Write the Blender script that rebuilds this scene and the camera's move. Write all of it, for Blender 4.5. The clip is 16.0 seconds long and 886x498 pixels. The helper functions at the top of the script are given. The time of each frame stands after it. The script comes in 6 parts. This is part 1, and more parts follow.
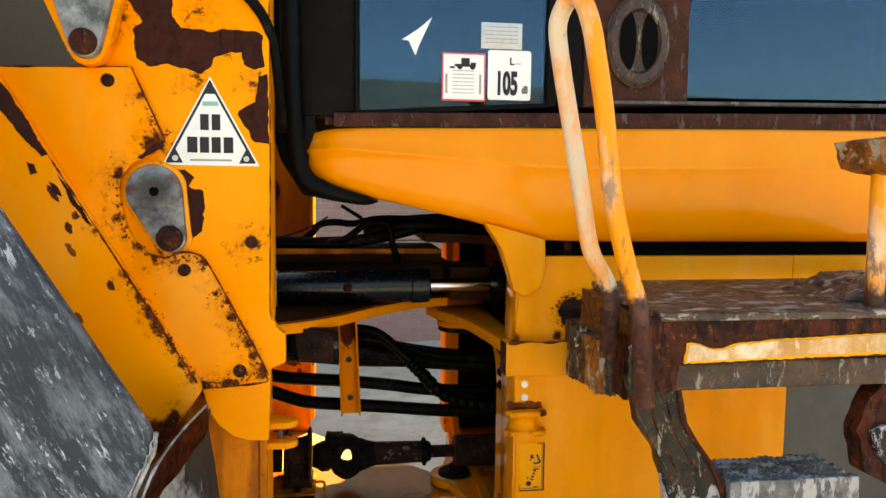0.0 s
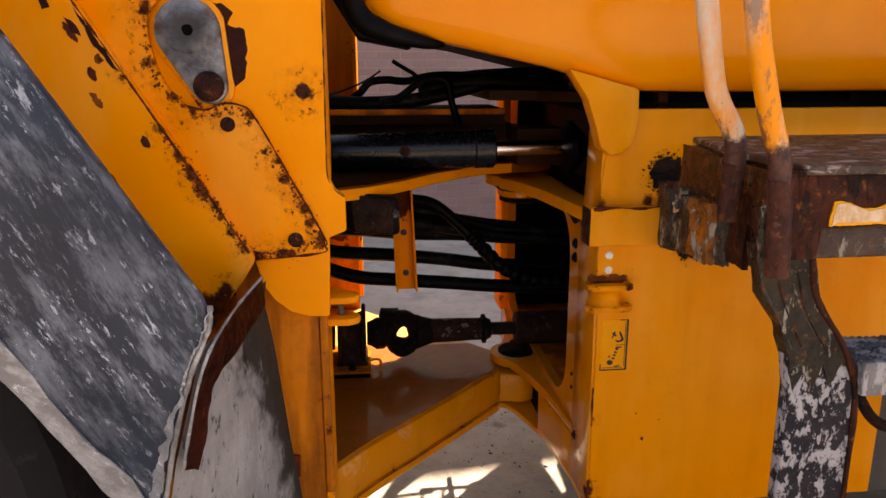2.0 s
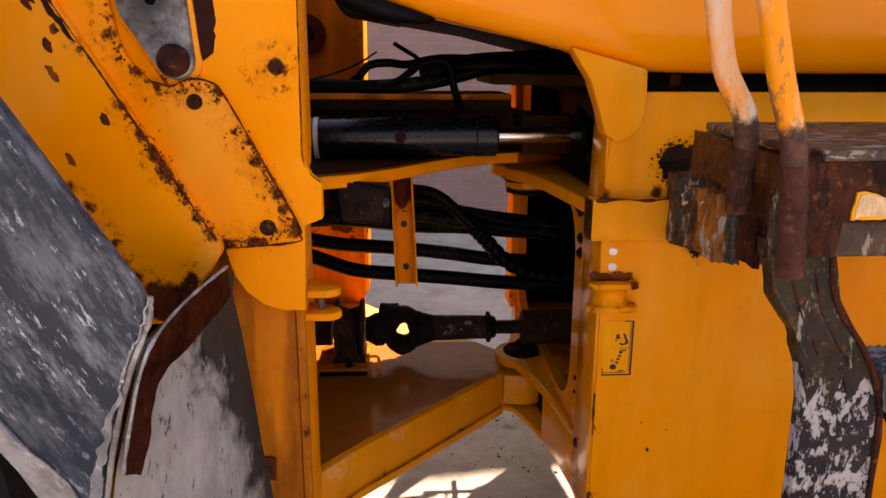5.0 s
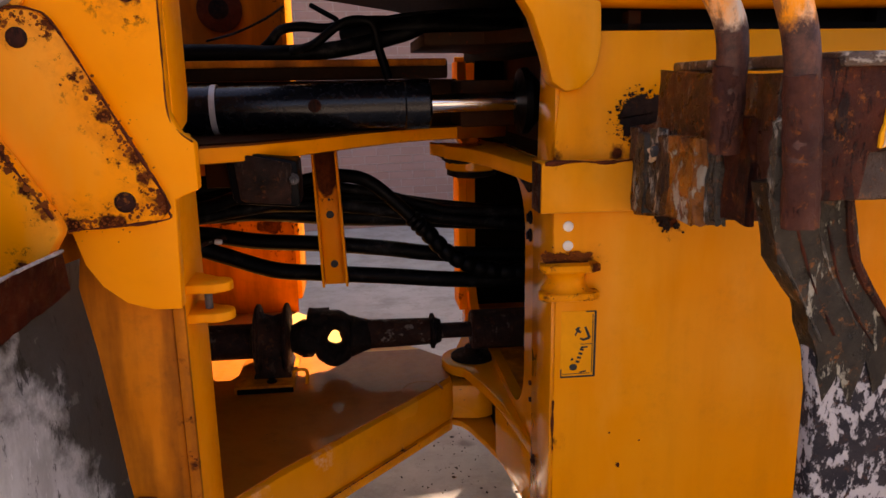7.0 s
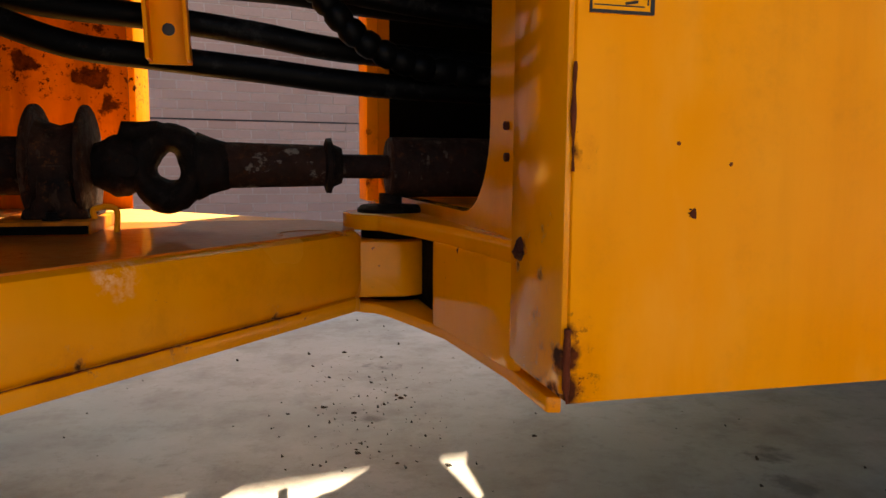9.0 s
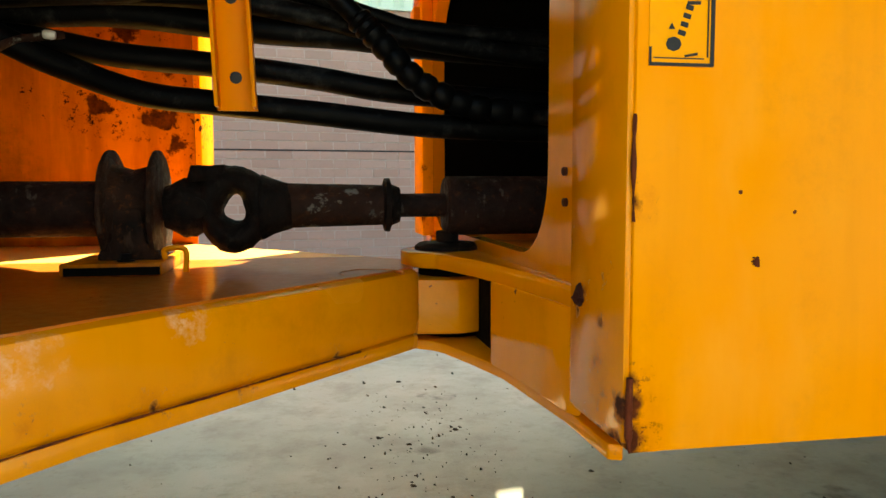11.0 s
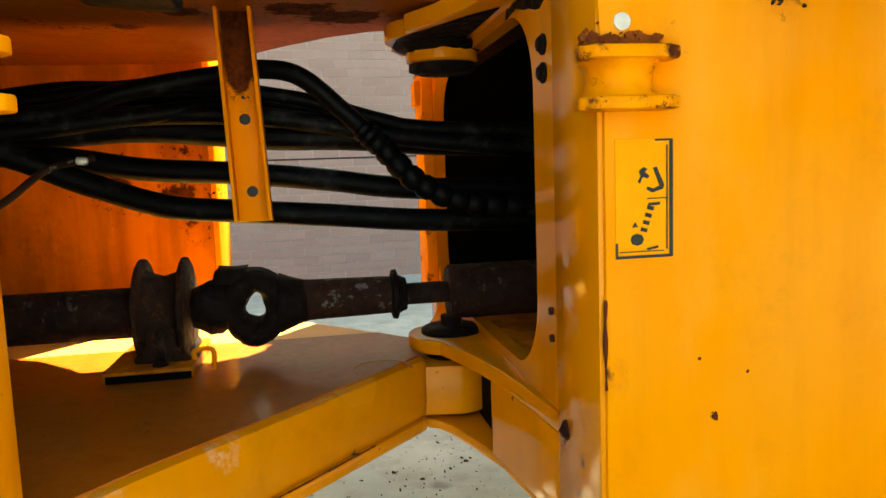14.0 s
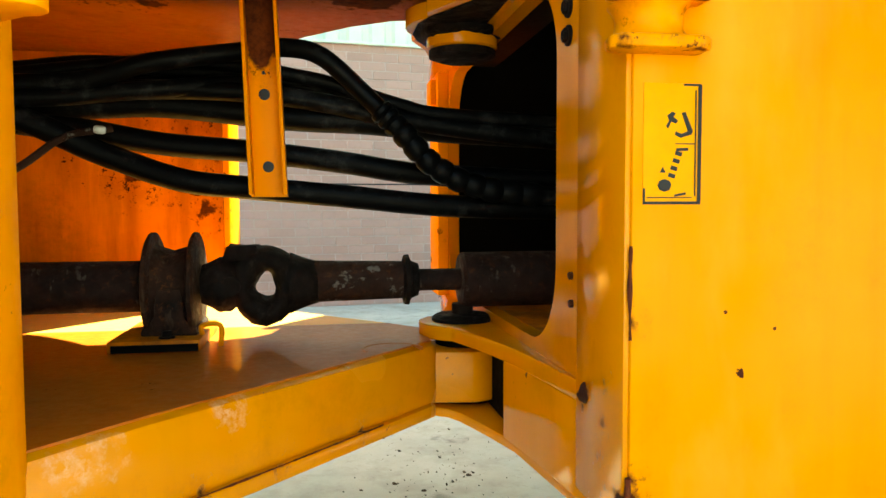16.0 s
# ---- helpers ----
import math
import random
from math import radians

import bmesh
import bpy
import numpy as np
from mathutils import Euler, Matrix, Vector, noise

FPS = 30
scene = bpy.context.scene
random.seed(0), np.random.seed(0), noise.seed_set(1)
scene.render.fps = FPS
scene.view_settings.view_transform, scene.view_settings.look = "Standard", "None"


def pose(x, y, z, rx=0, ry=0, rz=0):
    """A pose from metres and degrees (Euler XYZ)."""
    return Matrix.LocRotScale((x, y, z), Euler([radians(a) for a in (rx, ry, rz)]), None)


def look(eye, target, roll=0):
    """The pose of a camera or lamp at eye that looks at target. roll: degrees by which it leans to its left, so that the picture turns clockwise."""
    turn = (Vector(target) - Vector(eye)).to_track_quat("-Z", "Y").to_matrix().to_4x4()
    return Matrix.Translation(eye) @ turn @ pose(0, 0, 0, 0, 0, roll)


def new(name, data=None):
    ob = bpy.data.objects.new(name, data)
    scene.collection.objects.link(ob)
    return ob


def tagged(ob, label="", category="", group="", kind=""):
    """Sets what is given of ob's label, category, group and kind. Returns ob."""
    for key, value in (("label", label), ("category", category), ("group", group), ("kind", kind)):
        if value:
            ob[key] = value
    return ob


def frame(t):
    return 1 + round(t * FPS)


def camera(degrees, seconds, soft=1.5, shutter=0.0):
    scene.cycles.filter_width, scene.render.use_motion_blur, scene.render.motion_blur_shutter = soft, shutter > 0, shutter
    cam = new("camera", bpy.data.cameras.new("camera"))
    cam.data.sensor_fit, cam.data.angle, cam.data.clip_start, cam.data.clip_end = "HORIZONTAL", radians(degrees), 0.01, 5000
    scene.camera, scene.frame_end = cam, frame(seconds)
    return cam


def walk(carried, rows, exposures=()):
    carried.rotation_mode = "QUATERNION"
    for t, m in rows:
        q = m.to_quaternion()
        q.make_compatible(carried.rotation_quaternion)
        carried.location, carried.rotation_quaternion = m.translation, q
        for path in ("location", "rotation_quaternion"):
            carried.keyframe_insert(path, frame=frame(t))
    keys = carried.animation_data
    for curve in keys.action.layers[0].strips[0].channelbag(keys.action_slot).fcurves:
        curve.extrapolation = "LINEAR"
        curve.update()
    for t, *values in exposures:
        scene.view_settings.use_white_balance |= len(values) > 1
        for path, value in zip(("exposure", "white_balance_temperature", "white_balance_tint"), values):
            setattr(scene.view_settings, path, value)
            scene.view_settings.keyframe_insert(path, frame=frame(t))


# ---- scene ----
cam = camera(62.7, 16.0)
METRES, EYE, TILT, LEAN, TURN = 2.3, 1.578, 0.0, 0.0, 0.0
ROWS = [
    (0.0, 0.0, 0.0, 0.0, 0.05, -4.75, -0.6),
    (0.5, -0.0045, 0.0674, -0.0125, -1.36, -7.86, -1.12),
    (1.0, 0.0182, 0.0937, -0.0185, 1.76, -8.87, -1.99),
    (1.5, -0.0053, 0.096, -0.0193, 3.5, -10.42, -0.85),
    (2.0, -0.0423, 0.0845, -0.0327, 2.25, -14.01, 0.14),
    (2.5, -0.0319, 0.0975, -0.0371, 1.38, -16.03, -1.1),
    (3.0, -0.0091, 0.1184, -0.0409, 2.88, -16.39, -1.62),
    (3.5, 0.0004, 0.1323, -0.0433, 5.39, -16.43, -1.52),
    (4.0, -0.0084, 0.132, -0.0467, 5.36, -15.24, -0.63),
    (6.5, 0.0001, 0.1305, -0.0484, 4.25, -13.65, 0.29),
    (7.0, 0.013, 0.2379, -0.1012, 1.54, -13.05, 0.88),
    (7.5, -0.0031, 0.3711, -0.2163, -1.97, -12.84, -1.95),
    (8.0, 0.0005, 0.4358, -0.3445, -4.09, -10.33, -2.32),
    (8.5, 0.0006, 0.4697, -0.3762, -6.36, -7.89, -1.44),
    (9.0, -0.0016, 0.4811, -0.3794, -6.46, -6.63, -0.37),
    (11.5, -0.0064, 0.4718, -0.3584, -1.87, -4.01, -0.06),
    (12.0, -0.0034, 0.4644, -0.3438, -1.45, -2.96, 0.03),
    (12.5, -0.0039, 0.4487, -0.3208, -0.85, -2.45, 2.07),
    (13.0, -0.0047, 0.4276, -0.2883, 0.09, -3.99, 2.69),
    (13.5, -0.0013, 0.4347, -0.2853, -0.38, -5.85, 2.31),
    (14.0, -0.0018, 0.4378, -0.2791, -1.99, -6.37, 2.05),
    (14.5, -0.0048, 0.4265, -0.2663, -2.27, -5.17, 2.01),
    (15.0, -0.0141, 0.4154, -0.2651, -2.29, -0.64, 0.39),
    (15.5, -0.01, 0.4255, -0.28, -2.39, -0.74, 0.79),
    (16.0, -0.0113, 0.4402, -0.3239, -1.61, -3.14, 0.19),
]
# the walk is 2.3 m long; the first eye stands 1.58 m over the yard
walk(cam, [(t, pose(0, 0, EYE, TILT, LEAN, TURN) @ pose(METRES * x, METRES * y, METRES * z, 90 + pitch, roll, yaw)) for t, x, y, z, yaw, pitch, roll in ROWS],
     exposures=[(0.0, 2.2, 8200, 4), (0.5, 1.7, 8400, 20), (2.0, 1.74, 8400, 28), (3.5, 1.87, 8400, 30), (6.5, 1.82, 8400, 32), (7.0, 1.67, 8400, 36), (7.5, 1.70, 8400, 35), (8.0, 1.85, 8200, 26), (9.0, 2.1, 8200, 16), (11.5, 2.85, 8200, -14), (12.0, 2.8, 8200, -17), (12.5, 2.55, 8200, -12), (13.5, 2.5, 8200, -10), (14.0, 2.85, 8200, -11), (14.5, 3.08, 8200, -10), (15.0, 3.22, 8200, -11), (16.0, 3.27, 8200, -15)])

# ---- world and sun ----
SUN_TURN, SUN_HEIGHT = 30.0, 50.0   # degrees from +y towards +x; degrees over the horizon
world = bpy.data.worlds.new("sky")
scene.world = world
world.use_nodes = True
wn = world.node_tree
sky = wn.nodes.new("ShaderNodeTexSky")
sky.sky_type, sky.sun_disc = "NISHITA", False
sky.sun_elevation, sky.sun_rotation = radians(SUN_HEIGHT), radians(SUN_TURN)
sky.dust_density = 0.7
wn.links.new(sky.outputs[0], wn.nodes["Background"].inputs[0])
wn.nodes["Background"].inputs[1].default_value = 0.12
sun = new("sun", bpy.data.lights.new("sun", "SUN"))
sun.data.energy, sun.data.angle, sun.data.color = 5.0, radians(0.5), (1.0, 0.95, 0.86)
ce = math.cos(radians(SUN_HEIGHT))
sun.matrix_world = look((9 * math.sin(radians(SUN_TURN)) * ce, 9 * math.cos(radians(SUN_TURN)) * ce, 9 * math.sin(radians(SUN_HEIGHT))), (0, 0, 0))


# ---- material helpers ----
class Nodes:
    """A small builder of node materials; coordinates are the object's own, in metres."""

    def __init__(self, name):
        self.mat = bpy.data.materials.new(name)
        self.mat.use_nodes = True
        self.t = self.mat.node_tree
        self.b = self.t.nodes["Principled BSDF"]
        self.co = self.t.nodes.new("ShaderNodeTexCoord").outputs["Object"]

    def put(self, socket, value):
        if isinstance(value, bpy.types.NodeSocket):
            self.t.links.new(value, socket)
        else:
            socket.default_value = value

    def noise(self, scale, detail=4.0, rough=0.6, co=None, stretch=None):
        n = self.t.nodes.new("ShaderNodeTexNoise")
        co = co or self.co
        if stretch:
            m = self.t.nodes.new("ShaderNodeMapping")
            m.inputs["Scale"].default_value = stretch
            self.t.links.new(co, m.inputs["Vector"])
            co = m.outputs[0]
        self.t.links.new(co, n.inputs["Vector"])
        n.inputs["Scale"].default_value, n.inputs["Detail"].default_value, n.inputs["Roughness"].default_value = scale, detail, rough
        return n.outputs[0]

    def math(self, op, a, b=0.0, clamp=False):
        n = self.t.nodes.new("ShaderNodeMath")
        n.operation, n.use_clamp = op, clamp
        self.put(n.inputs[0], a)
        self.put(n.inputs[1], b)
        return n.outputs[0]

    def ramp(self, v, lo, hi, a=0.0, b=1.0):
        n = self.t.nodes.new("ShaderNodeMapRange")
        self.put(n.inputs[0], v)
        for i, k in enumerate((lo, hi, a, b)):
            self.put(n.inputs[1 + i], k)
        return n.outputs[0]

    def mix(self, f, a, b):
        n = self.t.nodes.new("ShaderNodeMix")
        n.data_type = "RGBA"
        self.put(n.inputs[0], f)
        for s, c in ((n.inputs[6], a), (n.inputs[7], b)):
            self.put(s, c if isinstance(c, bpy.types.NodeSocket) else (*c, 1.0))
        return n.outputs[2]

    def mixf(self, f, a, b):
        return self.math("ADD", self.math("MULTIPLY", f, b), self.math("MULTIPLY", self.math("SUBTRACT", 1.0, f), a))

    def spots(self, places, wobble=0.03, scale=18.0, soft=0.004):
        """1 inside ragged blots at (u, v, z, radius), 0 outside."""
        n = self.t.nodes.new("ShaderNodeTexNoise")
        self.t.links.new(self.co, n.inputs["Vector"])
        n.inputs["Scale"].default_value, n.inputs["Detail"].default_value, n.inputs["Roughness"].default_value = scale, 6.0, 0.65
        edge = self.math("MULTIPLY", self.math("SUBTRACT", n.outputs[0], 0.5), wobble * 4)
        best = None
        for u, v, z, r in places:
            d = self.t.nodes.new("ShaderNodeVectorMath")
            d.operation = "DISTANCE"
            self.t.links.new(self.co, d.inputs[0])
            d.inputs[1].default_value = (u, v, z)
            s = self.math("SUBTRACT", d.outputs["Value"], r)
            best = s if best is None else self.math("MINIMUM", best, s)
        return self.ramp(self.math("ADD", best, edge), soft, -soft)

    def bump(self, h, strength, dist=0.002):
        n = self.t.nodes.new("ShaderNodeBump")
        n.inputs["Strength"].default_value, n.inputs["Distance"].default_value = strength, dist
        self.put(n.inputs["Height"], h)
        self.t.links.new(n.outputs[0], self.b.inputs["Normal"])

    def done(self, color, rough, metal=0.0, coat=0.0, spec=0.5):
        self.b.inputs["Specular IOR Level"].default_value = spec
        self.put(self.b.inputs["Base Color"], color if isinstance(color, bpy.types.NodeSocket) else (*color, 1.0))
        self.put(self.b.inputs["Roughness"], rough)
        self.put(self.b.inputs["Metallic"], metal)
        self.put(self.b.inputs["Coat Weight"], coat)
        return self.mat


RUST_A, RUST_B = (0.030, 0.007, 0.003), (0.135, 0.028, 0.006)


def paint(name, color, rust=0.62, places=(), dirt=0.35, gloss=0.38, wobble=0.03, scale=18.0, specks=0.022, spec=None, coat=0.0, stain=0.0, scuffs=(), relief=None, bloom=0.0):
    """Old machine paint: faded patches, rain streaks, grime, chips down to rust, and rust blots at given places."""
    n = Nodes(name)
    fade = n.noise(3.1, 3)
    streak = n.noise(5.0, 4, 0.55, stretch=(3.2, 3.2, 0.35))
    fine = n.noise(60, 5, 0.7)
    dark = tuple(c * 0.72 for c in color)
    pale = (min(1.0, color[0] * 1.05), color[1] * 1.18 + 0.01, color[2] + 0.010)
    c = n.mix(n.ramp(fade, 0.38, 0.66), color, pale)
    c = n.mix(n.ramp(n.noise(1.7, 5, 0.65), 0.45, 0.75, 0.0, 0.35), c, tuple(k * 0.85 for k in color))
    c = n.mix(n.ramp(streak, 0.50, 0.78, 0.0, min(1.0, dirt * 1.4)), c, dark)
    grime = n.math("MULTIPLY", n.ramp(n.noise(7, 6, 0.75), 0.5, 0.75), dirt)
    c = n.mix(grime if gloss < 0.3 else n.math("MULTIPLY", grime, n.ramp(fine, 0.35, 0.65)), c, (0.24, 0.085, 0.012))
    if bloom:
        c = n.mix(n.ramp(n.math("ADD", n.noise(4.2, 5, 0.6, stretch=(1.5, 1.5, 0.55)), n.math("MULTIPLY", n.noise(24, 4, 0.6, stretch=(1.5, 1.5, 0.3)), 0.15)), 0.56, 0.80, 0.0, bloom), c, (0.90, 0.41, 0.065))
    if stain:
        drip = n.math("ADD", n.noise(9.0, 5, 0.6, stretch=(1.6, 1.6, 0.22)), n.math("MULTIPLY", n.noise(40, 4, 0.7), 0.12))
        c = n.mix(n.ramp(drip, 0.44, 0.66, 0.0, stain), c, (0.105, 0.026, 0.006))
    if scuffs:
        rub = n.math("MULTIPLY", n.spots(scuffs, 0.03, 30, 0.02), n.ramp(n.noise(48, 6, 0.75), 0.44, 0.60))
        c = n.mix(n.math("MULTIPLY", rub, 0.42), c, (0.78, 0.64, 0.50))
    # scattered chips, in clusters
    cluster = n.ramp(n.noise(5.0, 3), 0.42, 0.7)
    chips = n.ramp(n.math("ADD", n.math("MULTIPLY", n.noise(85, 4, 0.65), 0.7), n.math("MULTIPLY", cluster, 0.25)), rust, rust + 0.025)
    if places:
        blot = n.spots(places, wobble, scale)
        halo = n.spots([(u, v, z, r + specks) for u, v, z, r in places], wobble * 1.2, scale * 1.6, 0.016)
        speck = n.math("MULTIPLY", halo, n.ramp(n.noise(60, 6, 0.75), 0.57, 0.61))
        chips = n.math("MAXIMUM", n.math("MAXIMUM", chips, blot), speck)
        c = n.mix(n.math("MULTIPLY", halo, n.ramp(n.noise(42, 6, 0.75), 0.40, 0.64, 0.03, 0.42)), c, (0.40, 0.085, 0.006))
    chips = n.math("MINIMUM", chips, 1.0)
    r = n.mix(n.ramp(n.noise(45, 6, 0.7), 0.35, 0.7), RUST_A, RUST_B)
    c = n.mix(chips, c, r)
    rough = n.mixf(chips, n.ramp(fine if gloss > 0.3 else fade, 0.3, 0.7, gloss - 0.06, gloss + 0.1), 0.85)
    n.bump(n.math("ADD", n.math("MULTIPLY", chips, n.math("SUBTRACT", n.noise(140, 4), 1.2)), n.math("ADD", n.math("MULTIPLY", n.noise(22 if gloss > 0.3 else 5, 2), 0.5), n.math("MULTIPLY", n.noise(160, 3), 0.12))), relief if relief is not None else 0.5 if gloss > 0.3 else 0.15, 0.0016)
    if coat:
        n.b.inputs["Coat Roughness"].default_value = 0.07
    return n.done(c, rough, 0.0, coat, spec if spec is not None else (0.28 if gloss > 0.15 else 0.12) if gloss < 0.3 else 0.07)


def rusty(name, a, b, flake=(0.055, 0.028, 0.018), amount=0.3, orange=0.25, stretch=(1.6, 1.6, 0.55), wet=0.5, spec=0.12):
    """Bare steel far gone in rust, with left-over flakes of paint."""
    n = Nodes(name)
    c = n.mix(n.ramp(n.noise(16, 7, 0.7), 0.35, 0.68), a, b)
    c = n.mix(n.math("MULTIPLY", n.ramp(n.noise(58, 7, 0.8), 0.56, 0.64), orange * 2), c, (0.36, 0.11, 0.016))
    f = n.ramp(n.noise(26, 6, 0.7, stretch=stretch), 0.66 - amount * 0.3, 0.70 - amount * 0.3)
    c = n.mix(n.math("MULTIPLY", f, 0.8), c, flake)
    n.bump(n.math("ADD", n.noise(70, 8, 0.75), n.math("MULTIPLY", f, 0.5)), 0.9, 0.004)
    return n.done(c, n.ramp(n.noise(50, 4), 0.3, 0.7, wet, wet + 0.45), 0.0, 0.0, spec)


def rubber(name, color=(0.012, 0.012, 0.013), dust=(0.10, 0.095, 0.09), amount=0.5, gloss=0.5):
    n = Nodes(name)
    d = n.math("MULTIPLY", n.ramp(n.noise(14, 6, 0.7), 0.54, 0.72), amount)
    c = n.mix(d, color, dust)
    n.bump(n.noise(160, 4), 0.25, 0.001)
    return n.done(c, n.ramp(n.noise(30, 4), 0.3, 0.7, gloss - 0.1, gloss + 0.2), 0.0, 0.0, 0.07)


def plain(name, color, rough=0.5, metal=0.0, vary=0.12, scale=40, spec=0.4):
    n = Nodes(name)
    f = n.ramp(n.noise(scale, 5, 0.7), 0.3, 0.7)
    c = n.mix(f, tuple(k * (1 - vary) for k in color), tuple(min(1, k * (1 + vary)) for k in color))
    return n.done(c, n.ramp(n.noise(scale * 2, 3), 0.3, 0.7, max(0.03, rough - 0.08), rough + 0.08), metal, 0.0, spec)


YEL = (0.87, 0.245, 0.001)
# YEL lifted for tower, cover and arm: their stronger light is in the colour
YEL_LIT = (0.96, 0.270, 0.001)

m_yellow = paint("yellow_paint", YEL, 0.635)
m_tower = paint("tower_paint", YEL_LIT, 0.67, [(-0.72, -0.14, 1.80, 0.006), (-0.60, -0.14, 1.79, 0.005), (-0.66, -0.14, 1.87, 0.008), (-0.79, -0.14, 1.655, 0.012), (-0.608, -0.14, 1.462, 0.012), (-0.86, -0.14, 1.90, 0.010), (-0.70, -0.14, 1.93, 0.008)], dirt=0.12, wobble=0.02, scale=26, specks=0.03)
m_cover = paint("cover_paint", YEL_LIT, 0.66, [(-0.868, -0.15, 1.60, 0.010), (-0.585, -0.15, 1.19, 0.016), (-0.64, -0.15, 1.160, 0.010), (-0.70, -0.15, 1.158, 0.013), (-0.600, -0.15, 1.228, 0.008), (-0.612, -0.15, 1.252, 0.008), (-0.626, -0.15, 1.28, 0.006), (-0.642, -0.15, 1.31, 0.007), (-0.658, -0.15, 1.34, 0.006), (-0.674, -0.15, 1.37, 0.006), (-0.70, -0.15, 1.42, 0.003), (-0.76, -0.15, 1.425, 0.003), (-0.83, -0.15, 1.455, 0.004), (-0.845, -0.15, 1.485, 0.003), (-0.66, -0.15, 1.162, 0.010), (-0.82, -0.15, 1.76, 0.006), (-0.80, -0.15, 1.436, 0.012), (-0.79, -0.15, 1.66, 0.022), (-0.80, -0.15, 1.77, 0.006), (-0.87, -0.15, 1.51, 0.004)], dirt=0.12, wobble=0.018, scale=38, specks=0.026, bloom=0.4)
m_arm = paint("arm_paint", YEL_LIT, 0.70, [(-0.80, -0.185, 1.325, 0.013), (-0.786, -0.185, 1.303, 0.017), (-0.82, -0.185, 1.358, 0.009), (-0.845, -0.185, 1.40, 0.006), (-0.765, -0.185, 1.268, 0.007), (-0.74, -0.185, 1.225, 0.005), (-0.718, -0.185, 1.188, 0.007), (-0.90, -0.185, 1.49, 0.003),
                                     (-0.940, -0.185, 1.268, 0.003), (-0.918, -0.185, 1.236, 0.004), (-0.900, -0.185, 1.206, 0.005), (-0.882, -0.185, 1.175, 0.006), (-0.865, -0.185, 1.145, 0.007), (-0.847, -0.185, 1.115, 0.012), (-0.82, -0.185, 1.075, 0.036), (-0.79, -0.185, 1.070, 0.032), (-0.77, -0.185, 1.085, 0.02), (-0.76, -0.185, 1.112, 0.012)], dirt=0.05, wobble=0.018, scale=30, specks=0.010, bloom=0.45)
# yellow darkened for recessed parts in shade; stains, wear and rust are real
m_shade = paint("worn_shaded_paint", (0.62, 0.155, 0.002), 0.64, [(-0.588, -0.1, 0.95, 0.004), (-0.588, -0.1, 0.85, 0.004), (-0.588, -0.1, 0.78, 0.006), (-0.588, -0.1, 0.7, 0.003)], dirt=0.9, gloss=0.45, wobble=0.015, scale=40, specks=0.012, stain=0.7)
m_side = paint("side_paint", (0.78, 0.242, 0.001), 0.705, [(0.188, 0, 1.115, 0.012), (0.155, 0, 1.142, 0.010), (0.172, 0, 1.138, 0.008), (0.208, 0, 1.155, 0.008), (0.213, 0, 1.18, 0.007), (0.218, 0, 1.20, 0.008), (0.198, 0, 1.105, 0.010), (0.160, 0, 1.165, 0.006), (0.0, 0, 0.50, 0.016), (0.0, 0, 0.53, 0.012), (0.0, 0, 0.555, 0.004), (0.0, 0, 0.72, 0.003), (0.10, 0, 1.225, 0.012), (0.06, 0, 1.05, 0.004), (-0.01, 0, 1.222, 0.012)], dirt=0.28, gloss=0.33, wobble=0.010, scale=40, specks=0.010, bloom=0.38)
m_spool = paint("spool_paint", (0.80, 0.245, 0.001), 0.575, [(0.06, -0.03, 1.045, 0.012), (-0.03, -0.02, 1.035, 0.008), (0.05, -0.03, 0.985, 0.006), (0.065, -0.01, 1.0, 0.006), (-0.02, -0.03, 0.99, 0.005)], dirt=0.5, wobble=0.012, scale=60)
m_beam = paint("beam_paint", (0.68, 0.214, 0.002), 0.665, [(-0.45, 0.2, 0.50, 0.004), (-0.36, 0.29, 0.495, 0.006), (-0.25, 0.42, 0.49, 0.003), (-0.54, 0.1, 0.51, 0.004)], dirt=0.3, gloss=0.22, wobble=0.014, scale=40, specks=0.006, spec=0.22, scuffs=[(-0.545, 0.085, 0.580, 0.016), (-0.525, 0.11, 0.582, 0.008), (-0.425, 0.235, 0.588, 0.010), (-0.41, 0.25, 0.589, 0.006)])
m_bulk = paint("bulkhead_paint", (0.70, 0.216, 0.002), 0.675, [(0, 0.05, 0.53, 0.004), (0, 0.12, 0.60, 0.003), (0, 0.02, 0.49, 0.016), (0.0, 0.10, 0.62, 0.006), (0, 0.008, 0.525, 0.012), (0, 0.05, 0.49, 0.009), (0, 0.08, 0.488, 0.007), (0, 0.055, 0.60, 0.005), (0, 0.07, 0.56, 0.005), (0, 0.05, 0.645, 0.005), (0, 0.12, 1.150, 0.014), (0, 0.165, 1.152, 0.017), (0, 0.21, 1.156, 0.014), (0, 0.08, 1.158, 0.008)], dirt=0.22, gloss=0.14, wobble=0.012, scale=45, specks=0.006, spec=0.20, relief=0.05)
m_fairing = paint("fairing_paint", YEL, 0.80, dirt=0.06, gloss=0.14, spec=0.20, relief=0.04)
# pale copy of the yellow: sunlight on the far beam top as colour
m_sunlit_top = paint("sunlit_top_paint", (0.88, 0.42, 0.070), 0.69, dirt=0.3, gloss=0.45, spec=0.8)
# brown copy of the yellow: shade on the near beam top as colour
m_shaded_top = paint("shaded_beam_top", (0.40, 0.095, 0.002), 0.69, dirt=0.7, gloss=0.42, spec=0.25, coat=0.3)
# top blots paint the shade inside the channel, together with grime
m_hanger = paint("hanger_paint", YEL, 0.66, [(-0.404, 0.612, 1.195, 0.036), (-0.403, 0.612, 1.165, 0.034), (-0.402, 0.612, 1.135, 0.032), (-0.401, 0.612, 1.11, 0.026), (-0.40, 0.612, 1.09, 0.014)], dirt=0.3, wobble=0.008, scale=40)
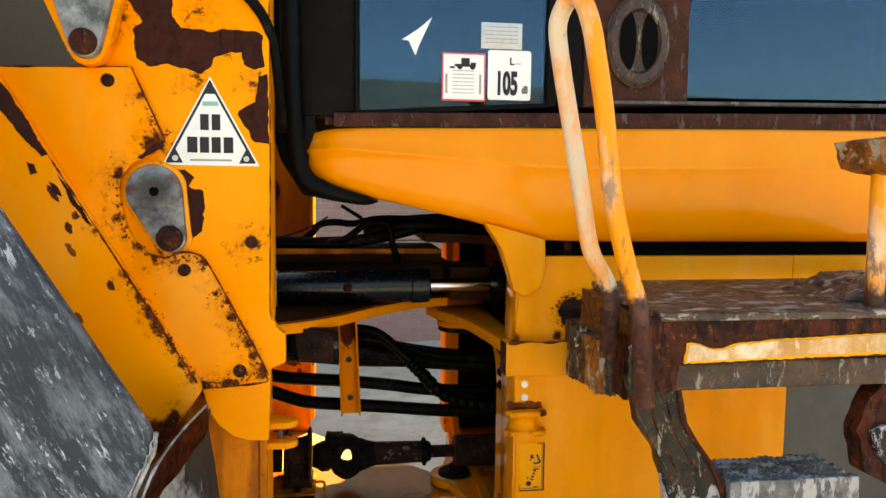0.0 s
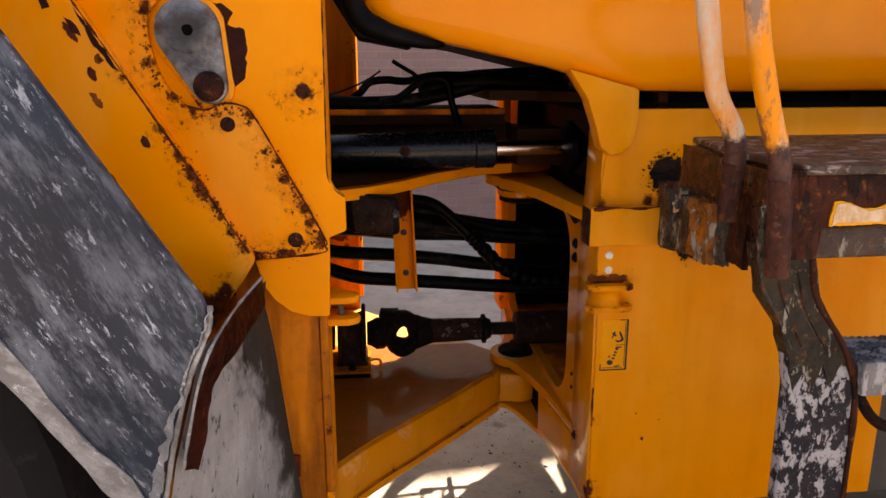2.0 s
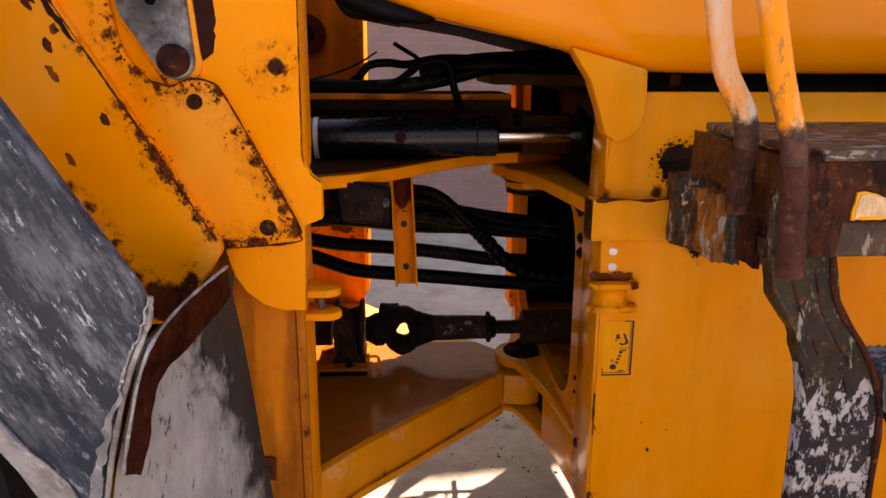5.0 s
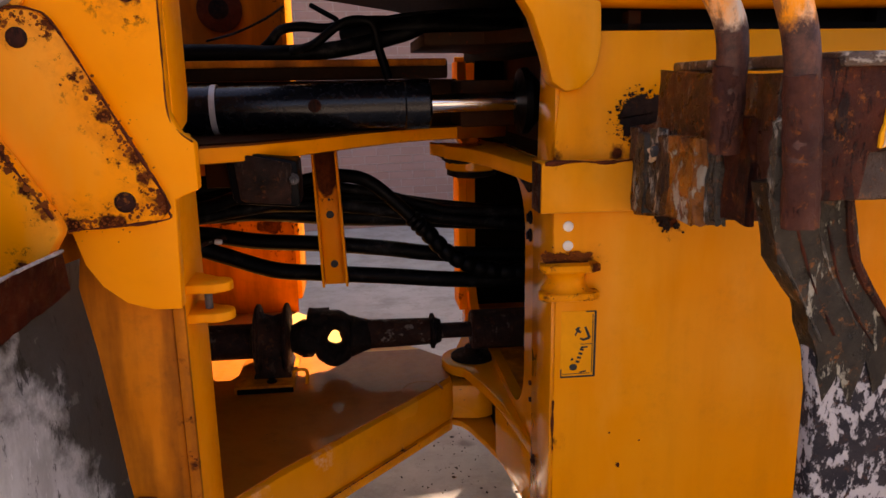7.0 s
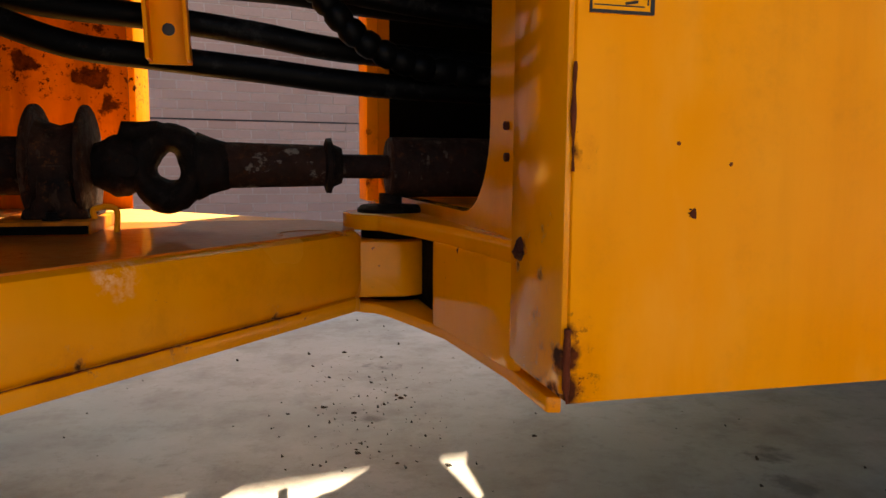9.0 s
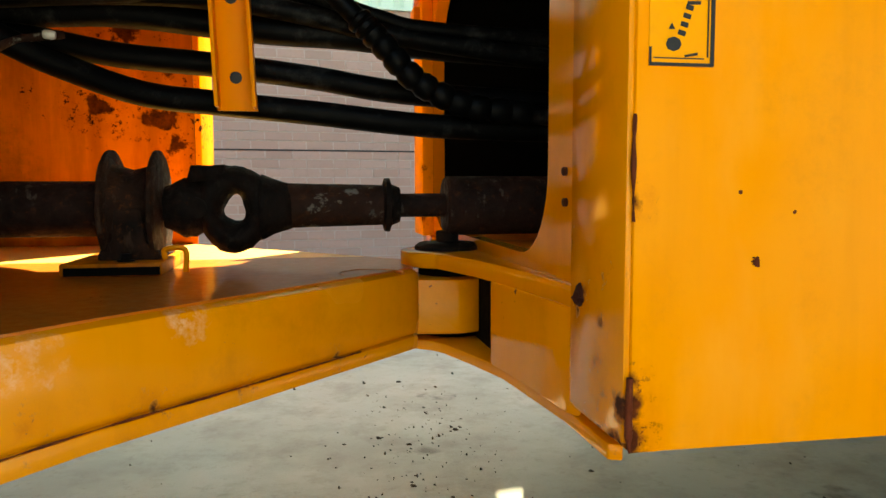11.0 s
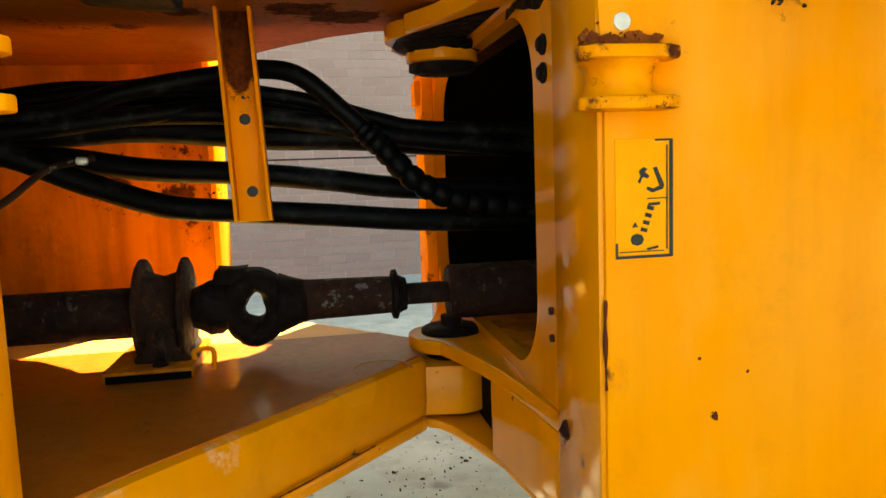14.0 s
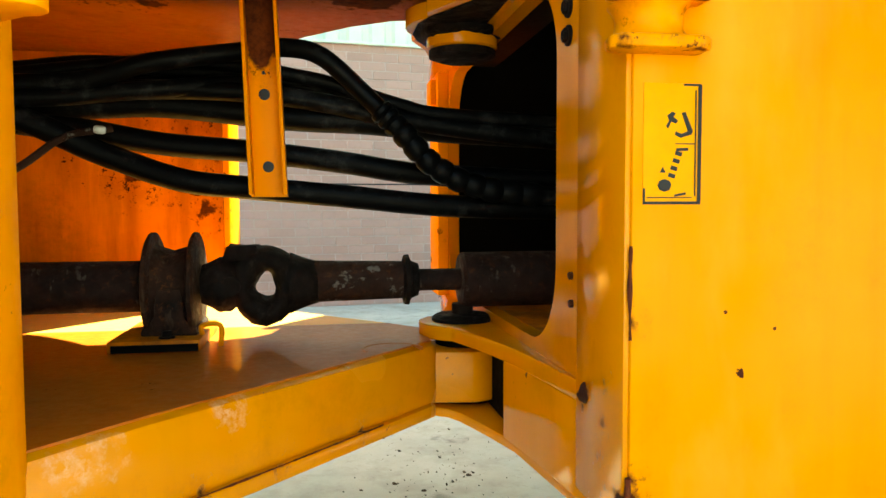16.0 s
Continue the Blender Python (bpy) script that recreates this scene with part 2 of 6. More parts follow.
# near-black: the upper recess's shade put into the colour, along with grime
m_recess_shade = paint("recess_grime_shade", (0.030, 0.0070, 0.001), 0.62, dirt=0.12, gloss=0.6, spec=0.03)
# base darkened for the plate's shaded underside; grime and rust blots are real
m_shaded_plate = paint("grimy_shaded_paint", (0.25, 0.050, 0.001), 0.60, [(-0.72, 0.45, 1.212, 0.02), (-0.50, 0.62, 1.212, 0.03), (-0.30, 0.60, 1.212, 0.05), (-0.22, 0.66, 1.212, 0.06), (-0.62, 0.75, 1.212, 0.02)], dirt=1.0, gloss=0.5, wobble=0.04, scale=14, specks=0.04, spec=0.03)
m_post = paint("post_paint", (0.84, 0.285, 0.001), 0.66, [(-0.02, 1.08, 0.66, 0.010), (-0.02, 1.19, 0.70, 0.008), (-0.02, 1.08, 0.78, 0.006), (-0.02, 1.20, 0.85, 0.008), (-0.02, 1.09, 1.05, 0.010), (-0.02, 1.20, 1.10, 0.012)], dirt=0.3, gloss=0.5, wobble=0.012, scale=50, specks=0.010, spec=0.03)
def rail_material():
    """Yellow tube paint rubbed pale and grey in patches."""
    n = Nodes("rail_paint")
    sep = n.t.nodes.new("ShaderNodeSeparateXYZ")
    n.t.links.new(n.co, sep.inputs[0])
    inner = n.ramp(sep.outputs[1], -0.47, -0.43, -0.06, 0.06)
    c = n.mix(n.ramp(n.math("ADD", n.noise(13, 6, 0.7, stretch=(1, 1, 0.4)), inner), 0.44, 0.64), (0.84, 0.27, 0.003), (0.66, 0.52, 0.37))
    base = n.ramp(sep.outputs[2], 1.52, 1.38, 0.0, 0.14)
    wear = n.ramp(n.math("ADD", n.noise(30, 6, 0.75, stretch=(1, 1, 0.35)), base), 0.58, 0.66)
    c = n.mix(n.math("MULTIPLY", wear, 0.8), c, n.mix(n.ramp(sep.outputs[2], 1.55, 1.40), (0.22, 0.17, 0.14), (0.10, 0.04, 0.02)))
    foot = n.ramp(n.math("ADD", sep.outputs[2], n.math("MULTIPLY", n.math("SUBTRACT", n.noise(38, 6, 0.7), 0.5), 0.09)), 1.405, 1.385)
    c = n.mix(foot, c, n.mix(n.ramp(n.noise(50, 6, 0.75), 0.35, 0.65), (0.028, 0.011, 0.009), (0.115, 0.040, 0.024)))
    n.bump(n.math("ADD", wear, n.math("MULTIPLY", foot, n.noise(110, 5))), 0.4, 0.0015)
    return n.done(c, n.mixf(foot, n.mixf(wear, 0.4, 0.8), 0.5), 0, 0, 0.3)


m_rail = rail_material()
m_rust = rusty("rusted_steel", (0.014, 0.0045, 0.003), (0.085, 0.019, 0.008), (0.010, 0.006, 0.005), 0.45, 0.26, (1.6, 1.6, 0.55), 0.35)
m_redrust = rusty("red_rust", (0.050, 0.009, 0.004), (0.15, 0.028, 0.008), (0.035, 0.012, 0.008), 0.2, 0.10)
m_crust = rusty("crumbling_rust", (0.11, 0.025, 0.007), (0.32, 0.080, 0.013), (0.045, 0.014, 0.007), 0.2, 0.22, spec=0.06)
m_strap = rusty("dark_red_strap", (0.040, 0.007, 0.004), (0.12, 0.021, 0.008), (0.26, 0.10, 0.045), 0.12, 0.10, (1.6, 1.6, 0.4), 0.25)
m_sleeve = rusty("pitted_brown_tube", (0.030, 0.011, 0.009), (0.105, 0.034, 0.020), (0.045, 0.018, 0.014), 0.3, 0.22, (1.4, 1.4, 0.7), 0.22)
m_bare = rusty("peeled_brown_rust", (0.026, 0.0065, 0.0045), (0.050, 0.012, 0.007), (0.032, 0.009, 0.006), 0.25, 0.03)
m_bracket = rusty("flaking_bracket", (0.012, 0.006, 0.0045), (0.115, 0.030, 0.012), (0.16, 0.12, 0.08), 0.26, 0.5, (1.3, 1.3, 0.5), 0.15, 0.35)
m_scab = rusty("black_rust_scab", (0.006, 0.004, 0.0035), (0.03, 0.011, 0.006), (0.012, 0.008, 0.006), 0.2, 0.08)
m_neck = rusty("greenish_bare_steel", (0.004, 0.0035, 0.003), (0.040, 0.030, 0.018), (0.36, 0.34, 0.26), 0.20, 0.26, (2.0, 2.0, 0.7), 0.2, 0.2)
m_bearing = rusty("bearing_iron", (0.006, 0.004, 0.003), (0.035, 0.014, 0.008), (0.05, 0.03, 0.02), 0.2, 0.10)
m_rust_grey = rusty("rusted_grey_paint", (0.016, 0.010, 0.008), (0.075, 0.036, 0.022), (0.34, 0.29, 0.22), 0.27, 0.2, (1.5, 1.5, 0.45), 0.16, 0.35)
m_rust_strip = rusty("rusted_sill", (0.030, 0.011, 0.008), (0.075, 0.026, 0.018), (0.12, 0.09, 0.08), 0.3, 0.08)
m_legpaint = rusty("scuffed_step_paint", (0.016, 0.016, 0.021), (0.035, 0.03, 0.032), (0.50, 0.48, 0.48), 0.57, 0.08, (2.2, 2.2, 1.3))
m_hose = rubber("hose_rubber", (0.0012, 0.0012, 0.0014), (0.050, 0.048, 0.049), 0.55, 0.45)
m_black = rubber("black_plastic", (0.0018, 0.0018, 0.002), (0.010, 0.010, 0.010), 0.4, 0.42)
m_tyre = rubber("tyre_rubber", (0.02, 0.019, 0.018), (0.09, 0.08, 0.07), 0.6, 0.75)
m_ram = plain("black_ram_paint", (0.003, 0.004, 0.006), 0.24, 0.0, 0.3, 40, 0.3)
m_chrome = plain("chrome_rod", (0.62, 0.60, 0.57), 0.14, 1.0, 0.08)
m_shaft = rusty("greasy_shaft_steel", (0.010, 0.0055, 0.0045), (0.026, 0.010, 0.007), (0.08, 0.065, 0.055), 0.18, 0.05)
m_scraped = rusty("scraped_tube", (0.014, 0.007, 0.005), (0.035, 0.014, 0.009), (0.20, 0.18, 0.155), 0.26, 0.05, (0.9, 1.2, 1.2))
m_grit = plain("brown_grit", (0.05, 0.038, 0.028), 0.9, 0.0, 0.4, 60, 0.1)
m_grease = rusty("greasy_dark_metal", (0.003, 0.0023, 0.002), (0.011, 0.0055, 0.004), (0.022, 0.017, 0.014), 0.2, 0.02)
# near-black colour that stands in for shade in recesses and behind openings
m_shade_black = plain("black_for_shade", (0.002, 0.0017, 0.0014), 0.8, 0.0, 0.3, 40, 0.06)
m_white = plain("white_sticker", (0.80, 0.79, 0.76), 0.4, 0.0, 0.04)
m_ink = plain("black_ink", (0.02, 0.02, 0.022), 0.45, 0.0, 0.1, 40, 0.2)
m_grey_ink = plain("grey_ink", (0.30, 0.30, 0.30), 0.5, 0.0, 0.1)
m_red_ink = plain("red_ink", (0.65, 0.07, 0.08), 0.45, 0.0, 0.1)
m_green_ink = plain("green_ink", (0.25, 0.45, 0.38), 0.45, 0.0, 0.1)
m_silver = plain("silver_sticker", (0.50, 0.50, 0.48), 0.35, 0.2, 0.1, 70)
m_label = plain("yellow_sticker", (0.82, 0.315, 0.008), 0.5, 0.0, 0.06, 40, 0.08)
m_alu = plain("worn_bolt_head", (0.62, 0.62, 0.60), 0.4, 0.3, 0.2)
m_steel = rusty("worn_grey_steel", (0.028, 0.026, 0.025), (0.15, 0.145, 0.14), (0.26, 0.25, 0.24), 0.25, 0.02)
def pin_material():
    """Steel rubbed bright, greasy dark round the grease hole, brown at the rim."""
    n = Nodes("rubbed_pin_steel")
    c = n.mix(n.ramp(n.noise(16, 6, 0.7), 0.36, 0.64), (0.07, 0.068, 0.070), (0.34, 0.335, 0.33))
    c = n.mix(n.math("MULTIPLY", n.spots([(-0.797, -0.160, 1.568, 0.036), (-0.912, -0.196, 1.98, 0.042)], 0.016, 14, 0.018), 0.88), c, (0.030, 0.029, 0.030))
    c = n.mix(n.math("MULTIPLY", n.spots([(-0.752, -0.160, 1.545, 0.008), (-0.846, -0.160, 1.575, 0.010), (-0.757, -0.160, 1.598, 0.008), (-0.86, -0.196, 1.95, 0.012)], 0.020, 32, 0.012), 0.8), c, (0.085, 0.028, 0.014))
    n.bump(n.noise(60, 6, 0.7), 0.3, 0.0015)
    return n.done(c, n.ramp(n.noise(30, 4), 0.3, 0.7, 0.30, 0.6), 0.25, 0.0, 0.35)


m_pin = pin_material()
m_grating = rusty("grey_step_grating", (0.075, 0.072, 0.070), (0.27, 0.26, 0.25), (0.46, 0.45, 0.44), 0.52, 0.04)
m_green = plain("pale_green_cladding", (0.52, 0.60, 0.47), 0.5, 0.0, 0.06, 6)


def fender_material(name, dark, pale, amount, stretch, lean=0.0, dirt=(), soft=0.5):
    """Sun-bleached black plastic: long pale scuffs and scratches over the dark."""
    n = Nodes(name)
    turned = n.t.nodes.new("ShaderNodeMapping")
    turned.vector_type = "TEXTURE"
    turned.inputs["Rotation"].default_value = (0, radians(lean), 0)
    n.t.links.new(n.co, turned.inputs["Vector"])
    co = turned.outputs[0]
    s1 = n.ramp(n.noise(18, 7, 0.75, co, stretch), 0.60 - amount * 0.2, 0.72 - amount * 0.15)
    zone = n.ramp(n.noise(4.5, 3), 0.40 - amount * 0.2, 0.65)
    s2 = n.ramp(n.noise(56, 6, 0.75, co, stretch), 0.57, 0.65)
    k = n.math("MULTIPLY", n.math("MAXIMUM", n.math("MULTIPLY", s1, soft), s2), zone)
    c = n.mix(n.ramp(n.noise(6, 4), 0.3, 0.7), dark, tuple(v * 1.8 for v in dark))
    c = n.mix(n.math("MINIMUM", k, 1.0), c, pale)
    if dirt:
        pits = n.ramp(n.noise(30, 7, 0.75, stretch=(2.0, 2.0, 0.6)), 0.575, 0.62)
        c = n.mix(n.math("MULTIPLY", n.ramp(n.noise(7, 4, 0.6), 0.48, 0.66), 0.5), c, (0.26, 0.25, 0.22))
        c = n.mix(n.math("MULTIPLY", pits, 0.85), c, (0.06, 0.058, 0.055))
        c = n.mix(n.math("MULTIPLY", n.spots(dirt, 0.045, 20, 0.02), 0.92), c, (0.032, 0.026, 0.017))
    n.bump(n.math("ADD", n.noise(90, 5), k), 0.4, 0.0015)
    return n.done(c, n.ramp(k, 0, 1, 0.42, 0.75), 0.0, 0.0, 0.25)


m_fender = fender_material("scuffed_black_plastic", (0.0130, 0.0195, 0.0300), (0.48, 0.53, 0.59), 0.62, (1.8, 1.0, 0.50), -28.0, (), 0.30)
# dark spots: shade painted down the curving right edge, plus olive dirt
m_flap = fender_material("bleached_grey_plastic", (0.33, 0.325, 0.305), (0.80, 0.795, 0.78), 0.95, (2.0, 2.0, 0.45), 0.0, [(-0.690, -0.24, 1.07, 0.105), (-0.680, -0.225, 0.99, 0.090), (-0.668, -0.21, 0.92, 0.075), (-0.660, -0.20, 0.85, 0.066), (-0.652, -0.195, 0.78, 0.062), (-0.642, -0.19, 0.71, 0.062), (-0.632, -0.19, 0.64, 0.062), (-0.715, -0.29, 1.10, 0.055), (-0.72, -0.36, 1.09, 0.040), (-0.70, -0.33, 1.045, 0.035)])
m_chalk = fender_material("chalky_plastic", (0.10, 0.105, 0.11), (0.78, 0.79, 0.80), 0.65, (1.2, 1.2, 0.6), -30.0)
m_bleached = fender_material("bleached_lip", (0.13, 0.125, 0.115), (0.72, 0.71, 0.70), 0.8, (1.5, 1.5, 0.8), -50.0)


def glass_material():
    n = Nodes("sky_blue_cab_glass")
    n.b.inputs["Transmission Weight"].default_value = 1.0
    n.b.inputs["IOR"].default_value = 1.6
    # blue of the reflected sky is put into the glass's own tint
    n.b.inputs["Specular Tint"].default_value = (0.40, 0.70, 1.0, 1.0)
    return n.done((0.30, 0.42, 0.52), 0.02)


m_glass = glass_material()
m_primer = fender_material("bared_primer", (0.34, 0.17, 0.05), (0.84, 0.74, 0.56), 0.75, (0.8, 0.8, 0.5), soft=0.9)
m_ochre = rusty("ochre_rust", (0.020, 0.010, 0.008), (0.42, 0.130, 0.014), (0.46, 0.40, 0.30), 0.34, 0.9, (1.0, 1.0, 0.8), 0.12, 0.35)
m_scale = rusty("grey_green_scale", (0.010, 0.009, 0.007), (0.070, 0.058, 0.040), (0.42, 0.38, 0.30), 0.30, 0.22, (1.0, 1.0, 0.40), 0.12, 0.35)


def concrete_material():
    n = Nodes("yard_concrete")
    big, mid, fine = n.noise(0.7, 5), n.noise(5, 6, 0.7), n.noise(70, 6, 0.75)
    c = n.mix(n.ramp(big, 0.35, 0.65), (0.37, 0.342, 0.280), (0.53, 0.490, 0.405))
    c = n.mix(n.ramp(n.noise(2.2, 6, 0.7), 0.46, 0.64, 0.0, 0.5), c, (0.31, 0.28, 0.22))
    c = n.mix(n.ramp(mid, 0.48, 0.66, 0.0, 0.6), c, (0.27, 0.235, 0.18))
    c = n.mix(n.ramp(n.noise(24, 6, 0.75), 0.55, 0.68, 0.0, 0.45), c, (0.24, 0.21, 0.17))
    c = n.mix(n.ramp(fine, 0.62, 0.72, 0.0, 0.5), c, (0.22, 0.20, 0.17))
    oil = n.spots([(0.40, 1.95, 0, 0.03), (0.28, 2.32, 0, 0.02), (0.75, 2.0, 0, 0.05), (0.62, 2.25, 0, 0.03), (-1.4, 2.6, 0, 0.05), (0.978, 2.728, 0, 0.035), (0.945, 2.556, 0, 0.04), (0.02, 3.08, 0, 0.02), (0.06, 3.6, 0, 0.03)], 0.06, 12, 0.02)
    c = n.mix(n.math("MULTIPLY", oil, 0.6), c, (0.08, 0.065, 0.05))
    # shade under the machine's rear painted into the concrete as soft dark patches
    machine_shade = n.spots([(1.1, 2.2, 0, 0.42), (1.6, 1.9, 0, 0.5)], 0.14, 4, 0.12)
    c = n.mix(n.math("MULTIPLY", machine_shade, 0.45), c, (0.15, 0.125, 0.095))
    n.bump(n.math("ADD", fine, n.math("MULTIPLY", mid, 0.8)), 0.5, 0.003)
    return n.done(c, n.ramp(mid, 0.3, 0.7, 0.75, 0.92))


m_concrete = concrete_material()


def brick_material():
    n = Nodes("brown_brick")
    rnd = n.t.nodes.new("ShaderNodeObjectInfo").outputs["Random"]
    isl = n.t.nodes.new("ShaderNodeNewGeometry").outputs["Random Per Island"]
    k = n.math("FRACT", n.math("ADD", rnd, isl))
    c = n.mix(n.ramp(k, 0.0, 1.0), (0.325, 0.200, 0.158), (0.385, 0.245, 0.198))
    c = n.mix(n.ramp(n.noise(30, 6, 0.7), 0.5, 0.75, 0.0, 0.5), c, (0.24, 0.17, 0.13))
    c = n.mix(n.math("MULTIPLY", n.ramp(n.noise(7, 6, 0.7, stretch=(1, 1, 0.6)), 0.64, 0.72), 0.45), c, (0.55, 0.52, 0.48))
    n.bump(n.noise(80, 5, 0.7), 0.5, 0.002)
    return n.done(c, 0.9)


m_brick = brick_material()
m_mortar = plain("pale_mortar", (0.40, 0.31, 0.255), 0.95, 0.0, 0.15, 25)

m_render = plain("grey_render", (0.20, 0.18, 0.155), 0.9, 0.0, 0.25, 2)

# yellow turned darker and orange for bounced light and shade; rust is real
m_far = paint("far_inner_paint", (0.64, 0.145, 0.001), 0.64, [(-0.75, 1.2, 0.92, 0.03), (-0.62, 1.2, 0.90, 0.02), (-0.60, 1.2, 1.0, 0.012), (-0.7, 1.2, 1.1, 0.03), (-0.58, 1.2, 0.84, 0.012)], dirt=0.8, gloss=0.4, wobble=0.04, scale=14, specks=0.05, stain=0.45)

m_tread = rusty("rusty_tread_plate", (0.022, 0.014, 0.010), (0.125, 0.074, 0.048), (0.42, 0.36, 0.29), 0.38, 0.2, (0.8, 1.2, 1.5), 0.2, 0.35)

# ---- mesh helpers ----
def finish(bm, name, angle=35):
    bmesh.ops.recalc_face_normals(bm, faces=bm.faces)
    me = bpy.data.meshes.new(name)
    bm.to_mesh(me)
    bm.free()
    me.polygons.foreach_set("use_smooth", [True] * len(me.polygons))
    me.set_sharp_from_angle(angle=radians(angle))
    return me


def part(name, bm, material, parent, label="", angle=35):
    """One mesh object under a thing or a part."""
    me = finish(bm, name, angle)
    me.materials.append(material)
    ob = new(name, me)
    ob.parent = parent
    return tagged(ob, label)


def soften(bm, width, segments=2, angle=30):
    """Round the sharp edges."""
    if width:
        sharp = [e for e in bm.edges if len(e.link_faces) == 2 and e.calc_face_angle(0) > radians(angle)]
        bmesh.ops.bevel(bm, geom=sharp, offset=width, segments=segments, profile=0.5, affect="EDGES", clamp_overlap=True)
    return bm


def prism(points, lo, hi, axis="v", bevel=0.003, bm=None):
    """A plate: a polygon drawn across the axis and made solid from lo to hi. Axis v: points are (u, z); z: (u, v); u: (v, z)."""
    def at(p, k):
        return {"v": (p[0], k, p[1]), "z": (p[0], p[1], k), "u": (k, p[0], p[1])}[axis]
    own = bm is None
    bm = bm or bmesh.new()
    a = [bm.verts.new(at(p, lo)) for p in points]
    b = [bm.verts.new(at(p, hi)) for p in points]
    bm.faces.new(a)
    bm.faces.new(list(reversed(b)))
    for i in range(len(a)):
        j = (i + 1) % len(a)
        bm.faces.new((a[j], a[i], b[i], b[j]))
    if own:
        bmesh.ops.recalc_face_normals(bm, faces=bm.faces)
        soften(bm, bevel)
    return bm


def box(u0, u1, v0, v1, z0, z1, bevel=0.003, bm=None):
    return prism([(u0, z0), (u1, z0), (u1, z1), (u0, z1)], v0, v1, "v", bevel, bm)


def arc(cx, cy, r, a0, a1, n=8):
    return [(cx + r * math.cos(radians(a0 + (a1 - a0) * i / n)), cy + r * math.sin(radians(a0 + (a1 - a0) * i / n))) for i in range(n + 1)]


def smooth_line(points, steps=8):
    """Catmull-Rom through the points."""
    p = [Vector(q) for q in points]
    p = [2 * p[0] - p[1], *p, 2 * p[-1] - p[-2]]
    out = []
    for i in range(1, len(p) - 2):
        a, b, c, d = p[i - 1:i + 3]
        for k in range(steps):
            t = k / steps
            out.append(0.5 * (2 * b + (c - a) * t + (2 * a - 5 * b + 4 * c - d) * t * t + (3 * b - a - 3 * c + d) * t ** 3))
    return [*out, p[-2]]


def tube(points, r, seg=12, steps=8, bm=None, squash=1.0, ripple=None):
    """A round bar or hose along a smooth line. ripple: a function of the step that scales the radius."""
    bm = bm or bmesh.new()
    line = smooth_line(points, steps) if steps > 1 else [Vector(p) for p in points]
    up, rings = Vector((0, 0, 1)), []
    for i, p in enumerate(line):
        d = (line[min(i + 1, len(line) - 1)] - line[max(i - 1, 0)]).normalized()
        if i == 0 and abs(d.z) > 0.95:
            up = Vector((0, 1, 0))
        x = d.cross(up).normalized()
        y = x.cross(d)
        up = y
        k = r * (ripple(i) if ripple else 1.0)
        rings.append([bm.verts.new(p + (x * math.cos(a) * squash + y * math.sin(a)) * k) for a in (2 * math.pi * s / seg for s in range(seg))])
    for a, b in zip(rings, rings[1:]):
        for s in range(seg):
            bm.faces.new((a[s], a[(s + 1) % seg], b[(s + 1) % seg], b[s]))
    bm.faces.new(rings[0][::-1])
    bm.faces.new(rings[-1])
    return bm


def lathe(profile, base, axis, seg=28, bm=None):
    """Turn (along, radius) pairs round an axis that starts at base."""
    bm = bm or bmesh.new()
    d = Vector(axis).normalized()
    x = d.orthogonal().normalized()
    y = d.cross(x)
    rings = []
    for along, r in profile:
        c = Vector(base) + d * along
        rings.append([bm.verts.new(c + (x * math.cos(a) + y * math.sin(a)) * max(r, 1e-4)) for a in (2 * math.pi * s / seg for s in range(seg))])
    for a, b in zip(rings, rings[1:]):
        for s in range(seg):
            bm.faces.new((a[s], a[(s + 1) % seg], b[(s + 1) % seg], b[s]))
    bm.faces.new(rings[0][::-1])
    bm.faces.new(rings[-1])
    return bm


def disc(u, v, z, r, thick, axis=(0, -1, 0), dome=0.3, seg=20, bm=None):
    return lathe([(-0.004, r), (thick * (1 - dome), r), (thick * 0.93, r * 0.86), (thick, r * 0.5)], (u, v, z), axis, seg, bm)


def bolt(name, u, v, z, r, parent, material, axis=(0, -1, 0), head=0.010, label=""):
    """A hexagon head on a washer."""
    bm = lathe([(-0.003, r * 1.45), (0.002, r * 1.45), (0.003, r * 1.35)], (u, v, z), axis, 20)
    lathe([(0.002, r), (head * 0.85, r), (head, r * 0.86)], (u, v, z), axis, 6, bm)
    return part(name, bm, material, parent, label, 25)


def rounded_rect(x0, x1, y0, y1, r, n=6):
    return [*arc(x1 - r, y0 + r, r, -90, 0, n), *arc(x1 - r, y1 - r, r, 0, 90, n), *arc(x0 + r, y1 - r, r, 90, 180, n), *arc(x0 + r, y0 + r, r, 180, 270, n)]


